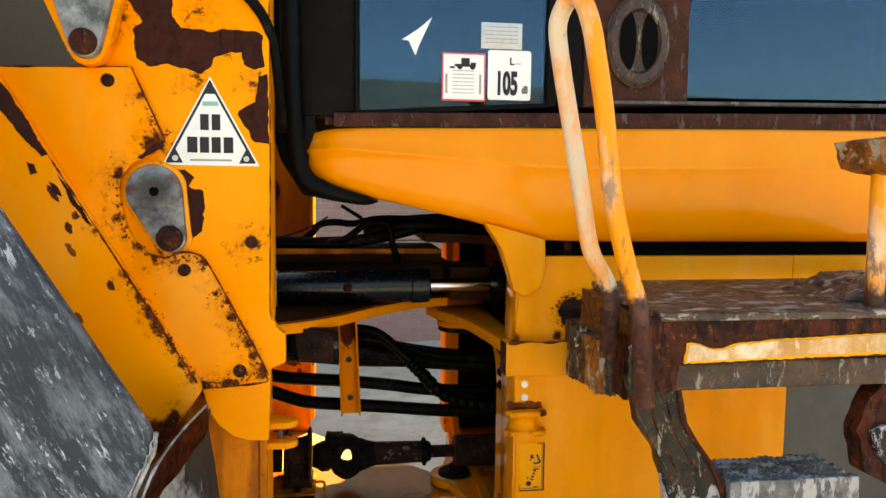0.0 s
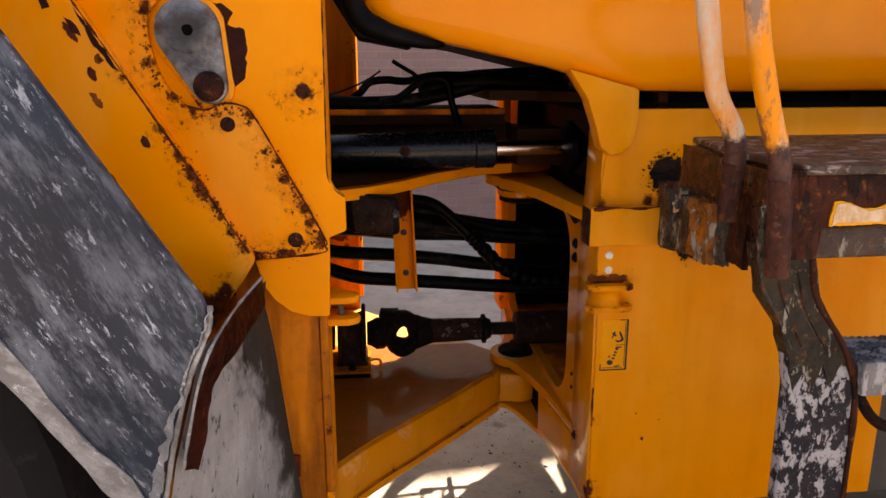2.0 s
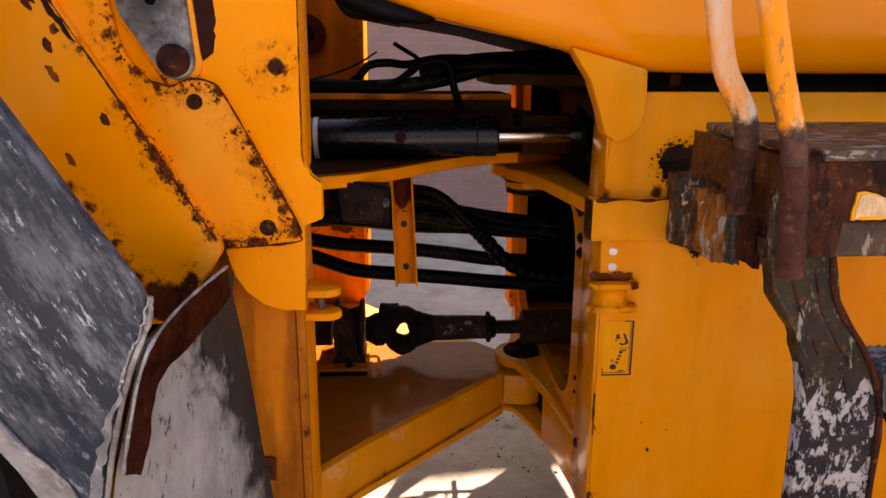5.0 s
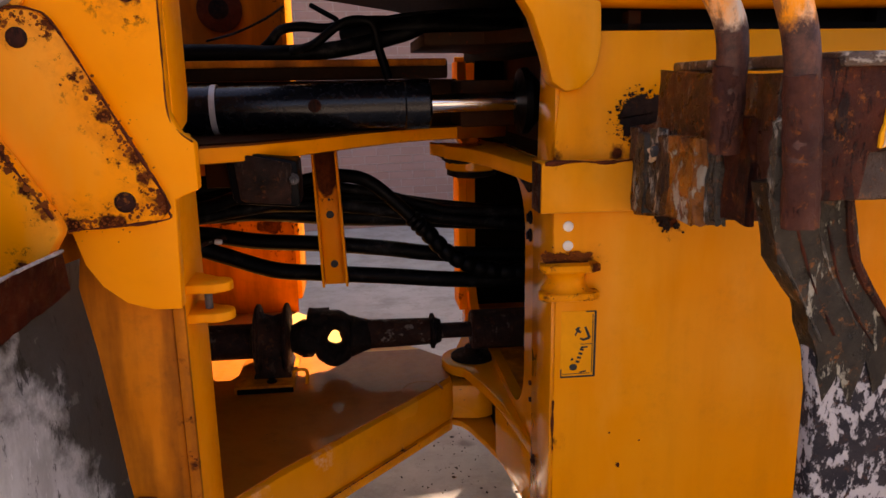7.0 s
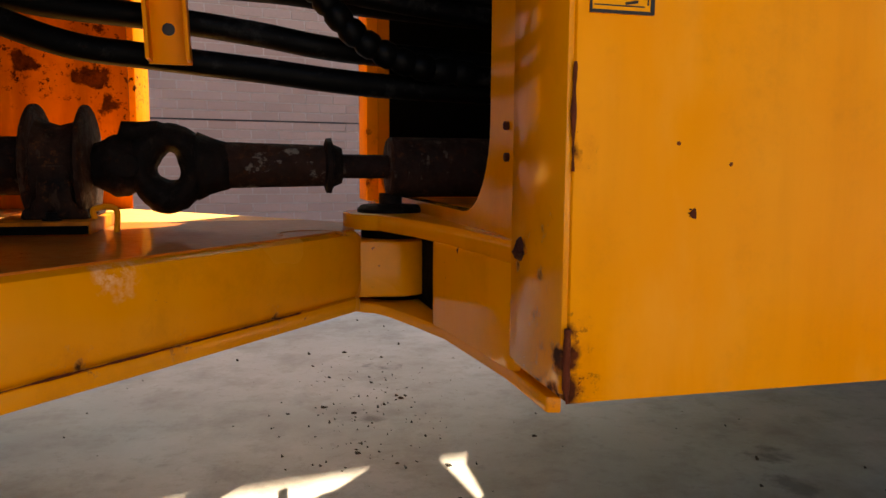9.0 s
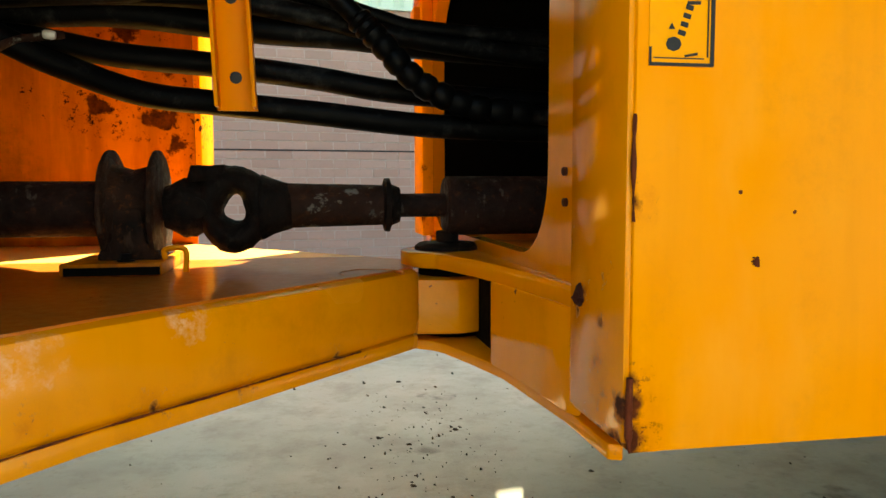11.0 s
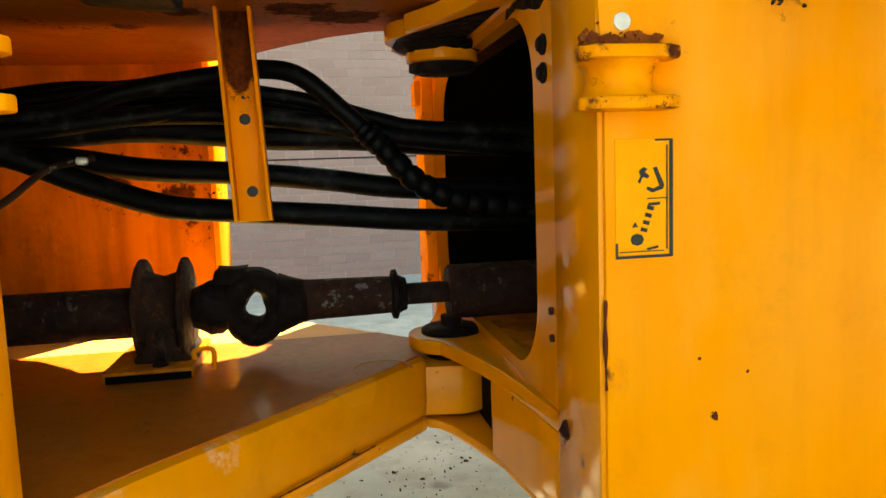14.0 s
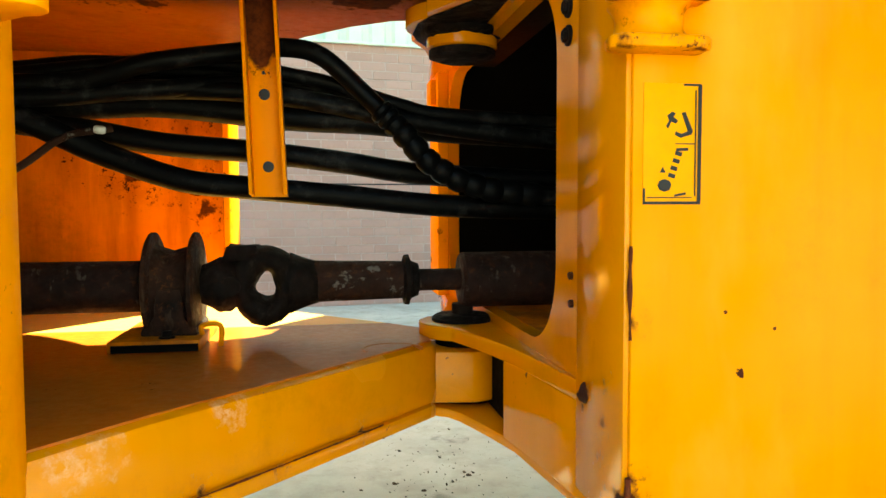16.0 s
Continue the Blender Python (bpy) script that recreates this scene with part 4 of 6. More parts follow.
for outline in ([(-1.11, 1.81), (-1.06, 1.768), (-1.03, 1.722), (-1.005, 1.675), (-0.985, 1.636), (-0.995, 1.630), (-1.02, 1.660), (-1.05, 1.697), (-1.09, 1.752)],
                [(-0.968, 1.600), (-0.940, 1.557), (-0.915, 1.516), (-0.905, 1.497), (-0.916, 1.505), (-0.945, 1.545)],
                [(-1.022, 1.622), (-1.008, 1.618), (-1.002, 1.600), (-1.014, 1.596)], [(-0.985, 1.585), (-0.968, 1.575), (-0.960, 1.555), (-0.975, 1.560)]):
    part("bare_patch", prism(ragged(outline, 0.003), -0.1879, -0.1865, "v", 0), m_bare, arm, "dark brown rust where the paint has peeled")

# upper pivot plate of the front frame
up = [(-1.25, 0.0), (-0.60, 0.10), (-0.50, 0.155), (-0.42, 0.235), (-0.33, 0.355), (-0.24, 0.455), (-0.16, 0.515), (-0.095, 0.535), (-0.02, 0.55), (0.03, 0.58)]
upper = part("upper_pivot_plate", prism(mirror_v(up), 1.212, 1.242, "z", 0.004), m_shaded_plate, loader, "grimy yellow upper pivot plate")
part("upper_edge_strip", prism(mirror_v([(-0.60, 0.094), (-0.50, 0.149), (-0.42, 0.229), (-0.33, 0.349), (-0.24, 0.449), (-0.16, 0.509), (-0.095, 0.528)]), 1.214, 1.240, "z", 0.002), m_yellow, upper)
# thin dark sheet puts the shade on the plate's top into colour
part("dark_top_sheet", prism(mirror_v([(-1.25, 0.03), (-0.60, 0.122), (-0.50, 0.178), (-0.42, 0.258), (-0.33, 0.378), (-0.24, 0.478), (-0.16, 0.538), (-0.095, 0.56), (-0.02, 0.58)]), 1.2425, 1.2455, "z", 0), m_recess_shade, upper, "dark sheet that paints the plate's top in shade")
part("top_rail", box(-1.2, -0.115, 0.53, 0.79, 1.350, 1.392, 0.005), m_recess_shade, upper)
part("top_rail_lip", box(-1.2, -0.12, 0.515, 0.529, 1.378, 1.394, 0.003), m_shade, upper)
part("pivot_web", box(-1.2, -0.085, 0.60, 0.72, 1.243, 1.349, 0.004), m_recess_shade, upper)

# far side of the front frame
far = part("far_tower", box(-1.7, -0.53, 1.215, 1.44, 0.64, 2.1, 0.008), m_yellow, loader, "sunlit far tower plate of the front frame")
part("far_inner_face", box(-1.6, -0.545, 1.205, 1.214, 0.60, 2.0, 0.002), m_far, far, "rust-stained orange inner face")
pin = part("far_pin", lathe([(0, 0.062), (0.004, 0.066), (0.020, 0.066), (0.026, 0.050), (0.026, 0.002)], (-0.723, 1.205, 1.563), (0, -1, 0), 30), m_redrust, far, "rusty round pin end")
part("pin_centre", disc(-0.723, 1.179, 1.563, 0.030, 0.004), m_scab, far)
# black sheet across the front, coloured as the shade behind the tower
part("front_bulkhead", box(-1.28, -1.25, -0.10, 1.25, 0.482, 2.1, 0), m_shade_black, front)

# rubber stop with its nut
stop = part("rubber_stop", prism([(-0.556, 1.238), (-0.545, 1.146), (-0.535, 1.137), (-0.437, 1.129), (-0.428, 1.134), (-0.430, 1.211)], 0.145, 0.235, "v", 0.006), m_black, loader, "black block with a worn painted face")
part("stop_face", prism([(-0.540, 1.230), (-0.531, 1.146), (-0.522, 1.141), (-0.444, 1.135), (-0.440, 1.208)], 0.139, 0.146, "v", 0.003), m_bearing, stop, "scuffed reddish-brown face")
bolt("stop_nut", -0.438, 0.145, 1.180, 0.007, stop, m_steel)
part("stop_bracket", box(-0.60, -0.556, 0.20, 0.24, 1.16, 1.213, 0.003), m_recess_shade, upper)

# hanging hose bracket: a channel with two holes
hanger = part("hose_bracket", prism([(-0.436, 1.212), (-0.376, 1.212), (-0.361, 0.855), (-0.424, 0.855)], 0.612, 0.618, "v", 0.001), m_hanger, loader, "narrow yellow channel bracket with bolt holes")
for s in (0, 1):
    a, c = ((-0.436, -0.424), (-0.382, -0.367))[s]
    part("bracket_flange", prism([(a, 1.212), (a + 0.006, 1.212), (c + 0.006, 0.858), (c, 0.858)], 0.572, 0.612, "v", 0.001), m_yellow, hanger)
# holes are black discs on the face, with shade painted as colour
for u, z, r in ((-0.399, 1.031, 0.0095), (-0.394, 0.907, 0.0095), (-0.400, 1.068, 0.003)):
    part("bracket_hole", disc(u, 0.6115, z, r, 0.002), m_ink, hanger)

# steering ram
ram = part("steering_ram", lathe([(0, 0.050), (0.165, 0.050), (0.167, 0.047), (0.55, 0.047), (0.553, 0.0505), (0.60, 0.0505), (0.605, 0.044)], (-0.775, 0.378, 1.292), (1, 0.012, 0.012), 36), m_ram, loader, "black steering ram with a bright chrome rod")
part("ram_rod", lathe([(0, 0.0195), (0.19, 0.0195)], (-0.172, 0.385, 1.299), (1, 0.012, 0.012), 28), m_chrome, ram, "bright chrome piston rod")
part("ram_label", lathe([(0, 0.0505), (0.011, 0.0505)], (-0.610, 0.380, 1.294), (1, 0.012, 0.012), 36), m_silver, ram)
part("ram_port", disc(-0.405, 0.334, 1.300, 0.013, 0.006), m_rust, ram, "rusty plugged port")
part("ram_eye", lathe([(0, 0.030), (0.008, 0.068), (0.022, 0.070), (0.030, 0.060), (0.06, 0.03)], (0.012, 0.387, 1.300), (1, 0.012, 0.012), 30), m_black, ram)
part("ram_mount", box(-0.10, 0.03, 0.44, 0.62, 1.245, 1.345, 0.006), m_recess_shade, loader)

# drive shaft along the middle line
SH = 0.700
shaft = part("drive_shaft", lathe([(0, 0.045), (0.245, 0.045)], (-0.86, MID, SH - 0.001), (1, 0, 0), 28), m_shaft, loader, "rusty greasy drive shaft with universal joint")
bear = part("shaft_bearing", lathe([(0, 0.074), (0.010, 0.068), (0.030, 0.062), (0.052, 0.068), (0.062, 0.074)], (-0.592, MID, SH), (1, 0, 0), 30), m_bearing, shaft, "greasy rusty bearing housing")
for u in (-0.603, -0.531):
    part("bearing_flange", lathe([(0, 0.088), (0.003, 0.094), (0.009, 0.094), (0.012, 0.088)], (u, MID, SH), (1, 0, 0), 30), m_bearing, shaft)
part("bearing_plate", box(-0.650, -0.505, 0.550, 0.77, 0.5995, 0.620, 0.003), m_shade, shaft, "worn yellow box foot with a black panel as its open end")
# black panel paints the shade in the foot's open end
part("foot_shade_panel", box(-0.643, -0.507, 0.547, 0.552, 0.6015, 0.614, 0), m_shade_black, shaft)
part("bearing_pedestal", prism([(-0.608, 0.62), (-0.514, 0.62), (-0.516, 0.632), (-0.536, 0.65), (-0.540, 0.70), (-0.582, 0.70), (-0.586, 0.65), (-0.606, 0.632)], 0.592, 0.728, "v", 0.004), m_bearing, shaft)
part("foot_clip", tube([(-0.508, 0.60, 0.620), (-0.508, 0.60, 0.635), (-0.478, 0.60, 0.635), (-0.478, 0.60, 0.597)], 0.0045, 8, 5), m_yellow, shaft)
for v in (0.575, 0.745):
    bolt("bearing_bolt", -0.561, v, 0.620, 0.009, shaft, m_grease, (0, 0, 1), 0.012)
ub = bmesh.new()
ring = []
for k in range(28):
    a = 2 * math.pi * k / 28
    w = 1.0 + 0.10 * math.sin(3 * a + 0.6)
    ring.append([ub.verts.new((-0.405 + (0.040 + 0.023 * w * math.cos(b)) * math.cos(a), MID + 0.043 * math.sin(b), SH - 0.002 + (0.048 + 0.026 * w * math.cos(b)) * math.sin(a))) for b in (2 * math.pi * q / 12 for q in range(12))])
for k in range(28):
    a, c = ring[k], ring[(k + 1) % 28]
    for q in range(12):
        ub.faces.new((a[q], a[(q + 1) % 12], c[(q + 1) % 12], c[q]))
lathe([(0, 0.034), (0.012, 0.040), (0.03, 0.050), (0.05, 0.048), (0.075, 0.030)], (-0.515, MID, SH), (1, 0, 0), 24, ub)
lathe([(0, 0.056), (0.02, 0.047), (0.05, 0.038)], (-0.362, MID, SH), (1, 0, 0), 24, ub)
for dz, t in ((0.056, 0.014),):
    prism([(-0.478, SH + dz - t), (-0.425, SH + dz - t), (-0.418, SH + dz + t), (-0.470, SH + dz + t)], MID - 0.034, MID + 0.034, "v", 0, ub)
roughen(ub, 1, 0.0024, 45)
part("yoke", ub, m_grease, shaft, "greasy forked universal joint yoke", 120)
cross = lathe([(-0.050, 0.017), (0.050, 0.017)], (-0.462, MID, SH), (0, 1, 0), 16)
part("joint_cross", cross, m_grease, shaft)
part("slip_tube", lathe([(0, 0.036), (0.012, 0.038), (0.16, 0.035), (0.172, 0.034)], (-0.325, MID, SH + 0.002), (1, 0, 0), 28), m_scraped, shaft, "brown tube with pale scraped bands")
part("dust_flange", lathe([(0, 0.034), (0.004, 0.046), (0.012, 0.047), (0.016, 0.036), (0.03, 0.03)], (-0.158, MID, SH + 0.002), (1, 0, 0), 28), m_grease, shaft)
part("spline", lathe([(0, 0.0205), (0.12, 0.0205)], (-0.135, MID, SH + 0.001), (1, 0, 0), 24), m_shaft, shaft)
part("rear_coupling", lathe([(0, 0.048), (0.004, 0.052), (0.20, 0.052)], (-0.048, MID, SH), (1, 0, 0), 28), m_shaft, shaft)

# -- rear frame --
rear = part("rear_frame", prism([(0.0, 0.487), (0.712, 0.482), (0.712, 1.418), (0.045, 1.418), (0.004, 1.36), (-0.006, 1.25), (-0.006, 1.10), (0.0, 1.0)], 0.0, 0.022, "v", 0.004), m_side, loader, "broad yellow side plate with faint rain streaks")
part("front_plate", ring_plate((0.005, 1.16, 0.486, 1.195), rounded_rect(0.248, 2 * MID - 0.248, 0.642, 1.148, 0.115, 9), 0.004, 0.030), m_bulk, rear, "yellow front plate with a rounded opening")
part("upper_side_rail", box(0.712, 1.5, 0.0, 0.022, 1.36, 1.418, 0.003), m_side, rear)
part("corner_strip", prism([(0.004, 0.495), (0.142, 0.495), (0.142, 1.165), (0.12, 1.21), (0.10, 1.40), (0.004, 1.40)], -0.006, 0.0045, "u", 0.003), m_bulk, rear)
part("far_strip", prism([(1.075, 0.62), (1.20, 0.62), (1.20, 1.40), (1.075, 1.40)], -0.022, 0.0045, "u", 0.003), m_post, rear, "orange-yellow post with rusty edges")
part("post_ear", box(-0.036, -0.022, 1.10, 1.16, 1.09, 1.15, 0.002), m_post, rear)
part("far_side_plate", box(0.0, 0.9, 1.30, 1.322, 0.82, 1.42, 0.003), m_side, rear)
lug_edge = [(0.02, 0.105), (0.001, 0.105), (0.0, 0.163), (-0.007, 0.249), (-0.021, 0.366), (-0.042, 0.465), (-0.066, 0.548), *arc(-0.043, MID, 0.083, 245, 180, 5)]
wide_edge = [(0.02, 0.055), (0.005, 0.06), (0.004, 0.179), (-0.004, 0.258), (-0.017, 0.38), (-0.042, 0.47), (-0.069, 0.553), *arc(-0.046, MID, 0.086, 242, 180, 5)]
for name, lo, hi, edge in (("lower_lug", 0.596, 0.623, lug_edge), ("bottom_lug", 0.458, 0.4755, wide_edge)):
    part(name, prism(mirror_v(edge), lo, hi, "z", 0.003), m_bulk, rear, "yellow curved pivot lug plate")
up_edge = [(0.02, 0.02), (-0.02, 0.09), (-0.035, 0.22), (-0.055, 0.36), (-0.085, 0.47), (-0.125, 0.555), *arc(-0.043, MID, 0.105, 225, 180, 4)]
part("upper_lug_plate", prism(mirror_v(up_edge), 1.165, 1.196, "z", 0.004), m_bulk, rear, "yellow curved upper pivot lug plate")
part("top_lug_plate", prism(mirror_v([(0.03, 0.30), (-0.05, 0.42), (-0.175, 0.45), (-0.175, 0.62)]), 1.418, 1.445, "z", 0.003), m_recess_shade, rear)
part("pin_boss", lathe([(0, 0.060), (0.004, 0.066), (0.036, 0.066), (0.040, 0.062)], (-0.043, MID, 1.126), (0, 0, 1), 32), m_bulk, rear)
part("pin_cap", lathe([(0, 0.045), (0.006, 0.062), (0.018, 0.062)], (-0.043, MID, 1.108), (0, 0, 1), 32), m_grease, rear)
part("pin_washer", lathe([(0, 0.058), (0.008, 0.058), (0.014, 0.05), (0.016, 0.02), (0.034, 0.02)], (-0.043, MID, 0.621), (0, 0, 1), 32), m_grease, rear)
web = [(0.010, 0.142), (-0.002, 0.163), (-0.008, 0.249), (-0.020, 0.350), (-0.027, 0.392), (-0.028, 0.408), (-0.022, 0.420), (0.010, 0.43)]
for loop in (web, [(u, 2 * MID - v) for u, v in reversed(web)]):
    part("lug_web", prism(loop, 0.474, 0.598, "z", 0.005), m_bulk, rear)
# flat black sheet that paints shade between nose and web; no real recess
part("pivot_shade_sheet", box(-0.004, 0.006, 0.437, 0.883, 0.474, 0.598, 0), m_shade_black, rear)
seam("beam_rust_edge", [(-0.598, 0.022, 0.493), (-0.50, 0.143, 0.493), (-0.37, 0.278, 0.493), (-0.21, 0.448, 0.493)], 0.0013, m_redrust, front, "rusty edge")
seam("corner_rust_edge", [(0.0, 0.0, 0.488), (-0.001, 0.001, 0.51), (-0.001, 0.0, 0.565)], 0.0040, m_redrust, rear, "rusty corner")
seam("corner_rust_edge", [(0.0, 0.0, 0.70), (-0.001, 0.0, 0.76), (0.0, 0.0, 0.80)], 0.0022, m_redrust, rear, "rusty chips along the corner")
for z in (1.085, 1.050):
    bolt("flange_bolt", 0.003, 0.200, z, 0.009, rear, m_grease, (-1, 0, 0), 0.008, "dark bolt end")
for v, z in ((0.184, 0.749), (0.182, 0.714)):
    part("small_hole", disc(0.002, v, z, 0.005, 0.003, (-1, 0, 0)), m_rust, rear)
part("lug_weld", roughen(disc(-0.002, 0.112, 0.618, 0.011, 0.008, (-1, 0, 0)), 2, 0.004, 80), m_bare, rear, "rusty weld lump")
part("grease_smear", prism(ragged([(0.13, 1.164), (0.20, 1.164), (0.30, 1.164), (0.36, 1.162), (0.37, 1.152), (0.30, 1.150), (0.25, 1.138), (0.21, 1.132), (0.17, 1.148)], 0.004), 0.0008, 0.0045, "u", 0), m_grease, rear, "black grease below the lug")
# inside of the rear frame; its shade is painted black on the closing sheets
part("upper_back_plate", box(0.12, 0.14, 0.03, 1.29, 1.195, 1.45, 0), m_recess_shade, rear)
part("upper_shelf", box(0.004, 0.12, 0.03, 1.29, 1.180, 1.1945, 0), m_recess_shade, rear)
part("shade_liner", box(0.032, 0.55, 1.073, 1.085, 0.60, 1.40, 0), m_shade_black, rear)
part("inner_wall", box(0.55, 0.57, 0.03, 1.29, 0.60, 1.45, 0), m_shade_black, rear)
part("inner_roof", box(0.03, 0.55, 0.03, 1.29, 1.40, 1.43, 0), m_shade_black, rear)
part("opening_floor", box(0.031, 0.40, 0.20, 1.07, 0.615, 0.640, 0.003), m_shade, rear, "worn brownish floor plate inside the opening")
# black cylinder fills the pivot gap with painted shade
part("pivot_shade_core", lathe([(0, 0.06), (0.122, 0.06)], (-0.035, MID, 0.476), (0, 0, 1), 24), m_shade_black, rear)
part("lug_grease", prism(mirror_v([(-0.01, 0.36), (-0.045, 0.42), (-0.080, 0.50), (-0.115, 0.57), (-0.13, 0.62)]), 1.1625, 1.1655, "z", 0), m_grease, rear, "black grease under the lug")
part("grease_ring", roughen(lathe([(0, 0.066), (0.006, 0.076), (0.014, 0.076), (0.020, 0.068)], (-0.043, MID, 1.146), (0, 0, 1), 28), 1, 0.004, 60), m_grease, rear)
part("inner_floor", box(0.032, 0.55, 0.03, 1.0, 0.56, 0.58, 0), m_shade_black, rear)
part("gearbox", lathe([(0, 0.16), (0.03, 0.2), (0.25, 0.22)], (0.25, MID, 0.80), (1, 0, 0), 24), m_shaft, rear)

# blocks and spool on the corner
blk = part("corner_block", prism([(-0.036, -0.034), (0.122, -0.034), (0.122, 0.001), (0.0, 0.001), (-0.036, 0.02)], 1.134, 1.216, "z", 0.004), m_side, rear, "yellow welded block with a rusty top")
for z in (0.992, 1.040):
    part("spool_flange", prism([(-0.030, 0.001), (-0.034, -0.022), (-0.022, -0.036), (0.055, -0.036), (0.070, -0.025), (0.068, 0.001)], z - 0.0065, z + 0.0065, "z", 0.003), m_spool, rear)
part("spool_body", lathe([(0.0, 0.041), (0.004, 0.037), (0.010, 0.034), (0.0175, 0.033), (0.025, 0.034), (0.031, 0.037), (0.035, 0.041)], (0.018, 0.006, 0.9985), (0, 0, 1), 28), m_spool, rear)
tagged(part("spool_rust", flecks([(-0.024, 1.046)] + [(-0.024 + 0.0041 * k, 1.056 + 0.005 * abs(math.sin(k * 0.55))) for k in range(21)] + [(0.058, 1.046)], -0.0010, 300000, 0.0022, 0.003, 0.004), m_crust, rear, "crumbling rust along a weld"), kind="stuff")
part("spool_crust", roughen(prism([(-0.020, 0.002), (-0.020, -0.012), (0.052, -0.014), (0.056, 0.002)], 1.043, 1.048, "z", 0), 5, 0.004, 80, 2.0), m_redrust, rear, "crust of red-brown rust")
part("block_rust_face", roughen(prism([(-0.033, 1.136), (0.018, 1.136), (0.018, 1.214), (-0.033, 1.214)], -0.0385, -0.0365, "u", 0), 3, 0.0012, 80), m_rust, rear)
for z in (1.106, 1.073):
    part("stud", disc(0.0195, 0.0, z, 0.0088, 0.003), m_alu, rear, "small pale round stud")
part("torn_hole", roughen(disc(0.190, 0.0005, 1.115, 0.013, 0.0016), 2, 0.003, 90), m_rust, rear)
seam("rust_scar", [(0.184, 0.0, 1.20), (0.184, 0.0, 1.171), (0.178, 0.0, 1.141), (0.190, 0.0, 1.112)], 0.004, m_rust, rear)
seam("rust_scar", [(0.208, 0.0, 1.215), (0.216, 0.0, 1.195), (0.223, 0.0, 1.173), (0.213, 0.0, 1.140), (0.196, 0.0, 1.115)], 0.005, m_rust, rear)
seam("block_rust", [(-0.030, -0.033, 1.214), (0.02, -0.033, 1.217), (0.07, -0.033, 1.214), (0.118, -0.033, 1.218)], 0.0035, m_redrust, rear)
tagged(part("paint_chips", flecks([(0.118, 0.665), (0.124, 0.665), (0.124, 0.657), (0.118, 0.657)], -0.0008, 500000, 0.0012, 0.0008, 0.0006), m_redrust, rear, "small rust spots in the paint"), kind="stuff")
for u, z in ((0.104, 0.726), (0.160, 0.707)):
    part("paint_chip", roughen(disc(u, 0.0003, z, 0.0022, 0.0010, seg=9), 1, 0.0008, 160, u), m_redrust, rear)

# warning label: pictograms as plain shapes
lab = part("warning_label", box(0.011, 0.073, -0.0012, 0.0005, 0.837, 0.958, 0.0004), m_label, loader, "yellow warning sticker with black pictograms")


def lab_at(x, y):
    """A point of the label, from its upper left corner, in half millimetres."""
    return 0.011 + x * 0.00052, 0.958 - y * 0.00049


def label_shape(name, points):
    return part(name, prism([lab_at(*p) for p in points][::-1], -0.0022, -0.0012, "v", 0), m_ink, lab)


for x0, y0, x1, y1 in ((112, 2, 119, 246), (0, 241, 117, 247), (0, 214, 4, 244), (82, 1, 117, 5), (106, 14, 108, 230), (66, 122, 107, 124), (8, 232, 100, 234)):
    label_shape("label_border", [(x0, y0), (x1, y0), (x1, y1), (x0, y1)])
label_shape("label_figure", [(78, 60), (85, 58), (101, 96), (98, 104), (76, 111), (64, 104), (66, 98), (78, 103), (91, 97)])
label_shape("label_figure", [(48, 66), (58, 58), (66, 62), (60, 68), (70, 76), (66, 82), (56, 78), (50, 92), (46, 88), (52, 76)])
label_shape("label_figure", [(44 + 14 * math.cos(k * 0.7854), 208 + 13 * math.sin(k * 0.7854)) for k in range(8)])
for k in range(4):
    label_shape("label_stripe", [(51 + 4.6 * k, 190 - 15 * k), (64 + 4.6 * k, 194 - 15 * k), (66 + 4.6 * k, 186 - 15 * k), (53 + 4.6 * k, 182 - 15 * k)])
label_shape("label_figure", [(68, 132), (92, 131), (92, 137), (68, 138)])
label_shape("label_figure", [(64, 227), (88, 222), (88, 227), (66, 231)])
label_shape("label_figure", [(34, 182), (40, 171), (46, 182)])

# fairing under the cab
bm = bmesh.new()
st = [(-0.510, 1.655, 1.625, 0.060), (-0.505, 1.69, 1.605, 0.035), (-0.485, 1.706, 1.585, 0.010), (-0.44, 1.714, 1.572, -0.008), (-0.376, 1.717, 1.560, -0.018), (-0.25, 1.719, 1.532, -0.026), (-0.12, 1.721, 1.502, -0.03), (-0.03, 1.723, 1.477, -0.032), (0.06, 1.724, 1.455, -0.033), (0.2, 1.726, 1.452, -0.033), (0.6, 1.733, 1.452, -0.033), (1.6, 1.745, 1.452, -0.033)]
rows = []
for u, top, low, v in st:
    k = top - low
    shape = [(0.10, 0.985), (0.034, 1.0), (0.020, 0.985), (0.012, 0.93), (0.004, 0.82), (-0.002, 0.72), (-0.010, 0.672), (-0.0115, 0.652), (-0.010, 0.632), (-0.005, 0.58), (0.0, 0.45), (0.006, 0.25), (0.016, 0.10), (0.030, 0.02), (0.050, 0.0), (0.16, 0.02)]
    rows.append([bm.verts.new((u, v + a, low + k * f)) for a, f in shape])
for a, b in zip(rows, rows[1:]):
    for i in range(len(a) - 1):
        bm.faces.new((a[i], a[i + 1], b[i + 1], b[i]))
bm.faces.new(rows[0])
bm.faces.new(rows[-1][::-1])
fairing = part("fairing", bm, m_fairing, loader, "smooth glossy yellow fairing under the cab", 50)
part("gusset", prism([(-0.09, 1.50), (0.058, 1.46), (0.060, 1.395), (0.052, 1.355), (0.030, 1.33), (0.005, 1.324), (-0.018, 1.34), (-0.03, 1.385), (-0.05, 1.44)], -0.022, 0.03, "v", 0.005), m_side, rear, "yellow rounded gusset")
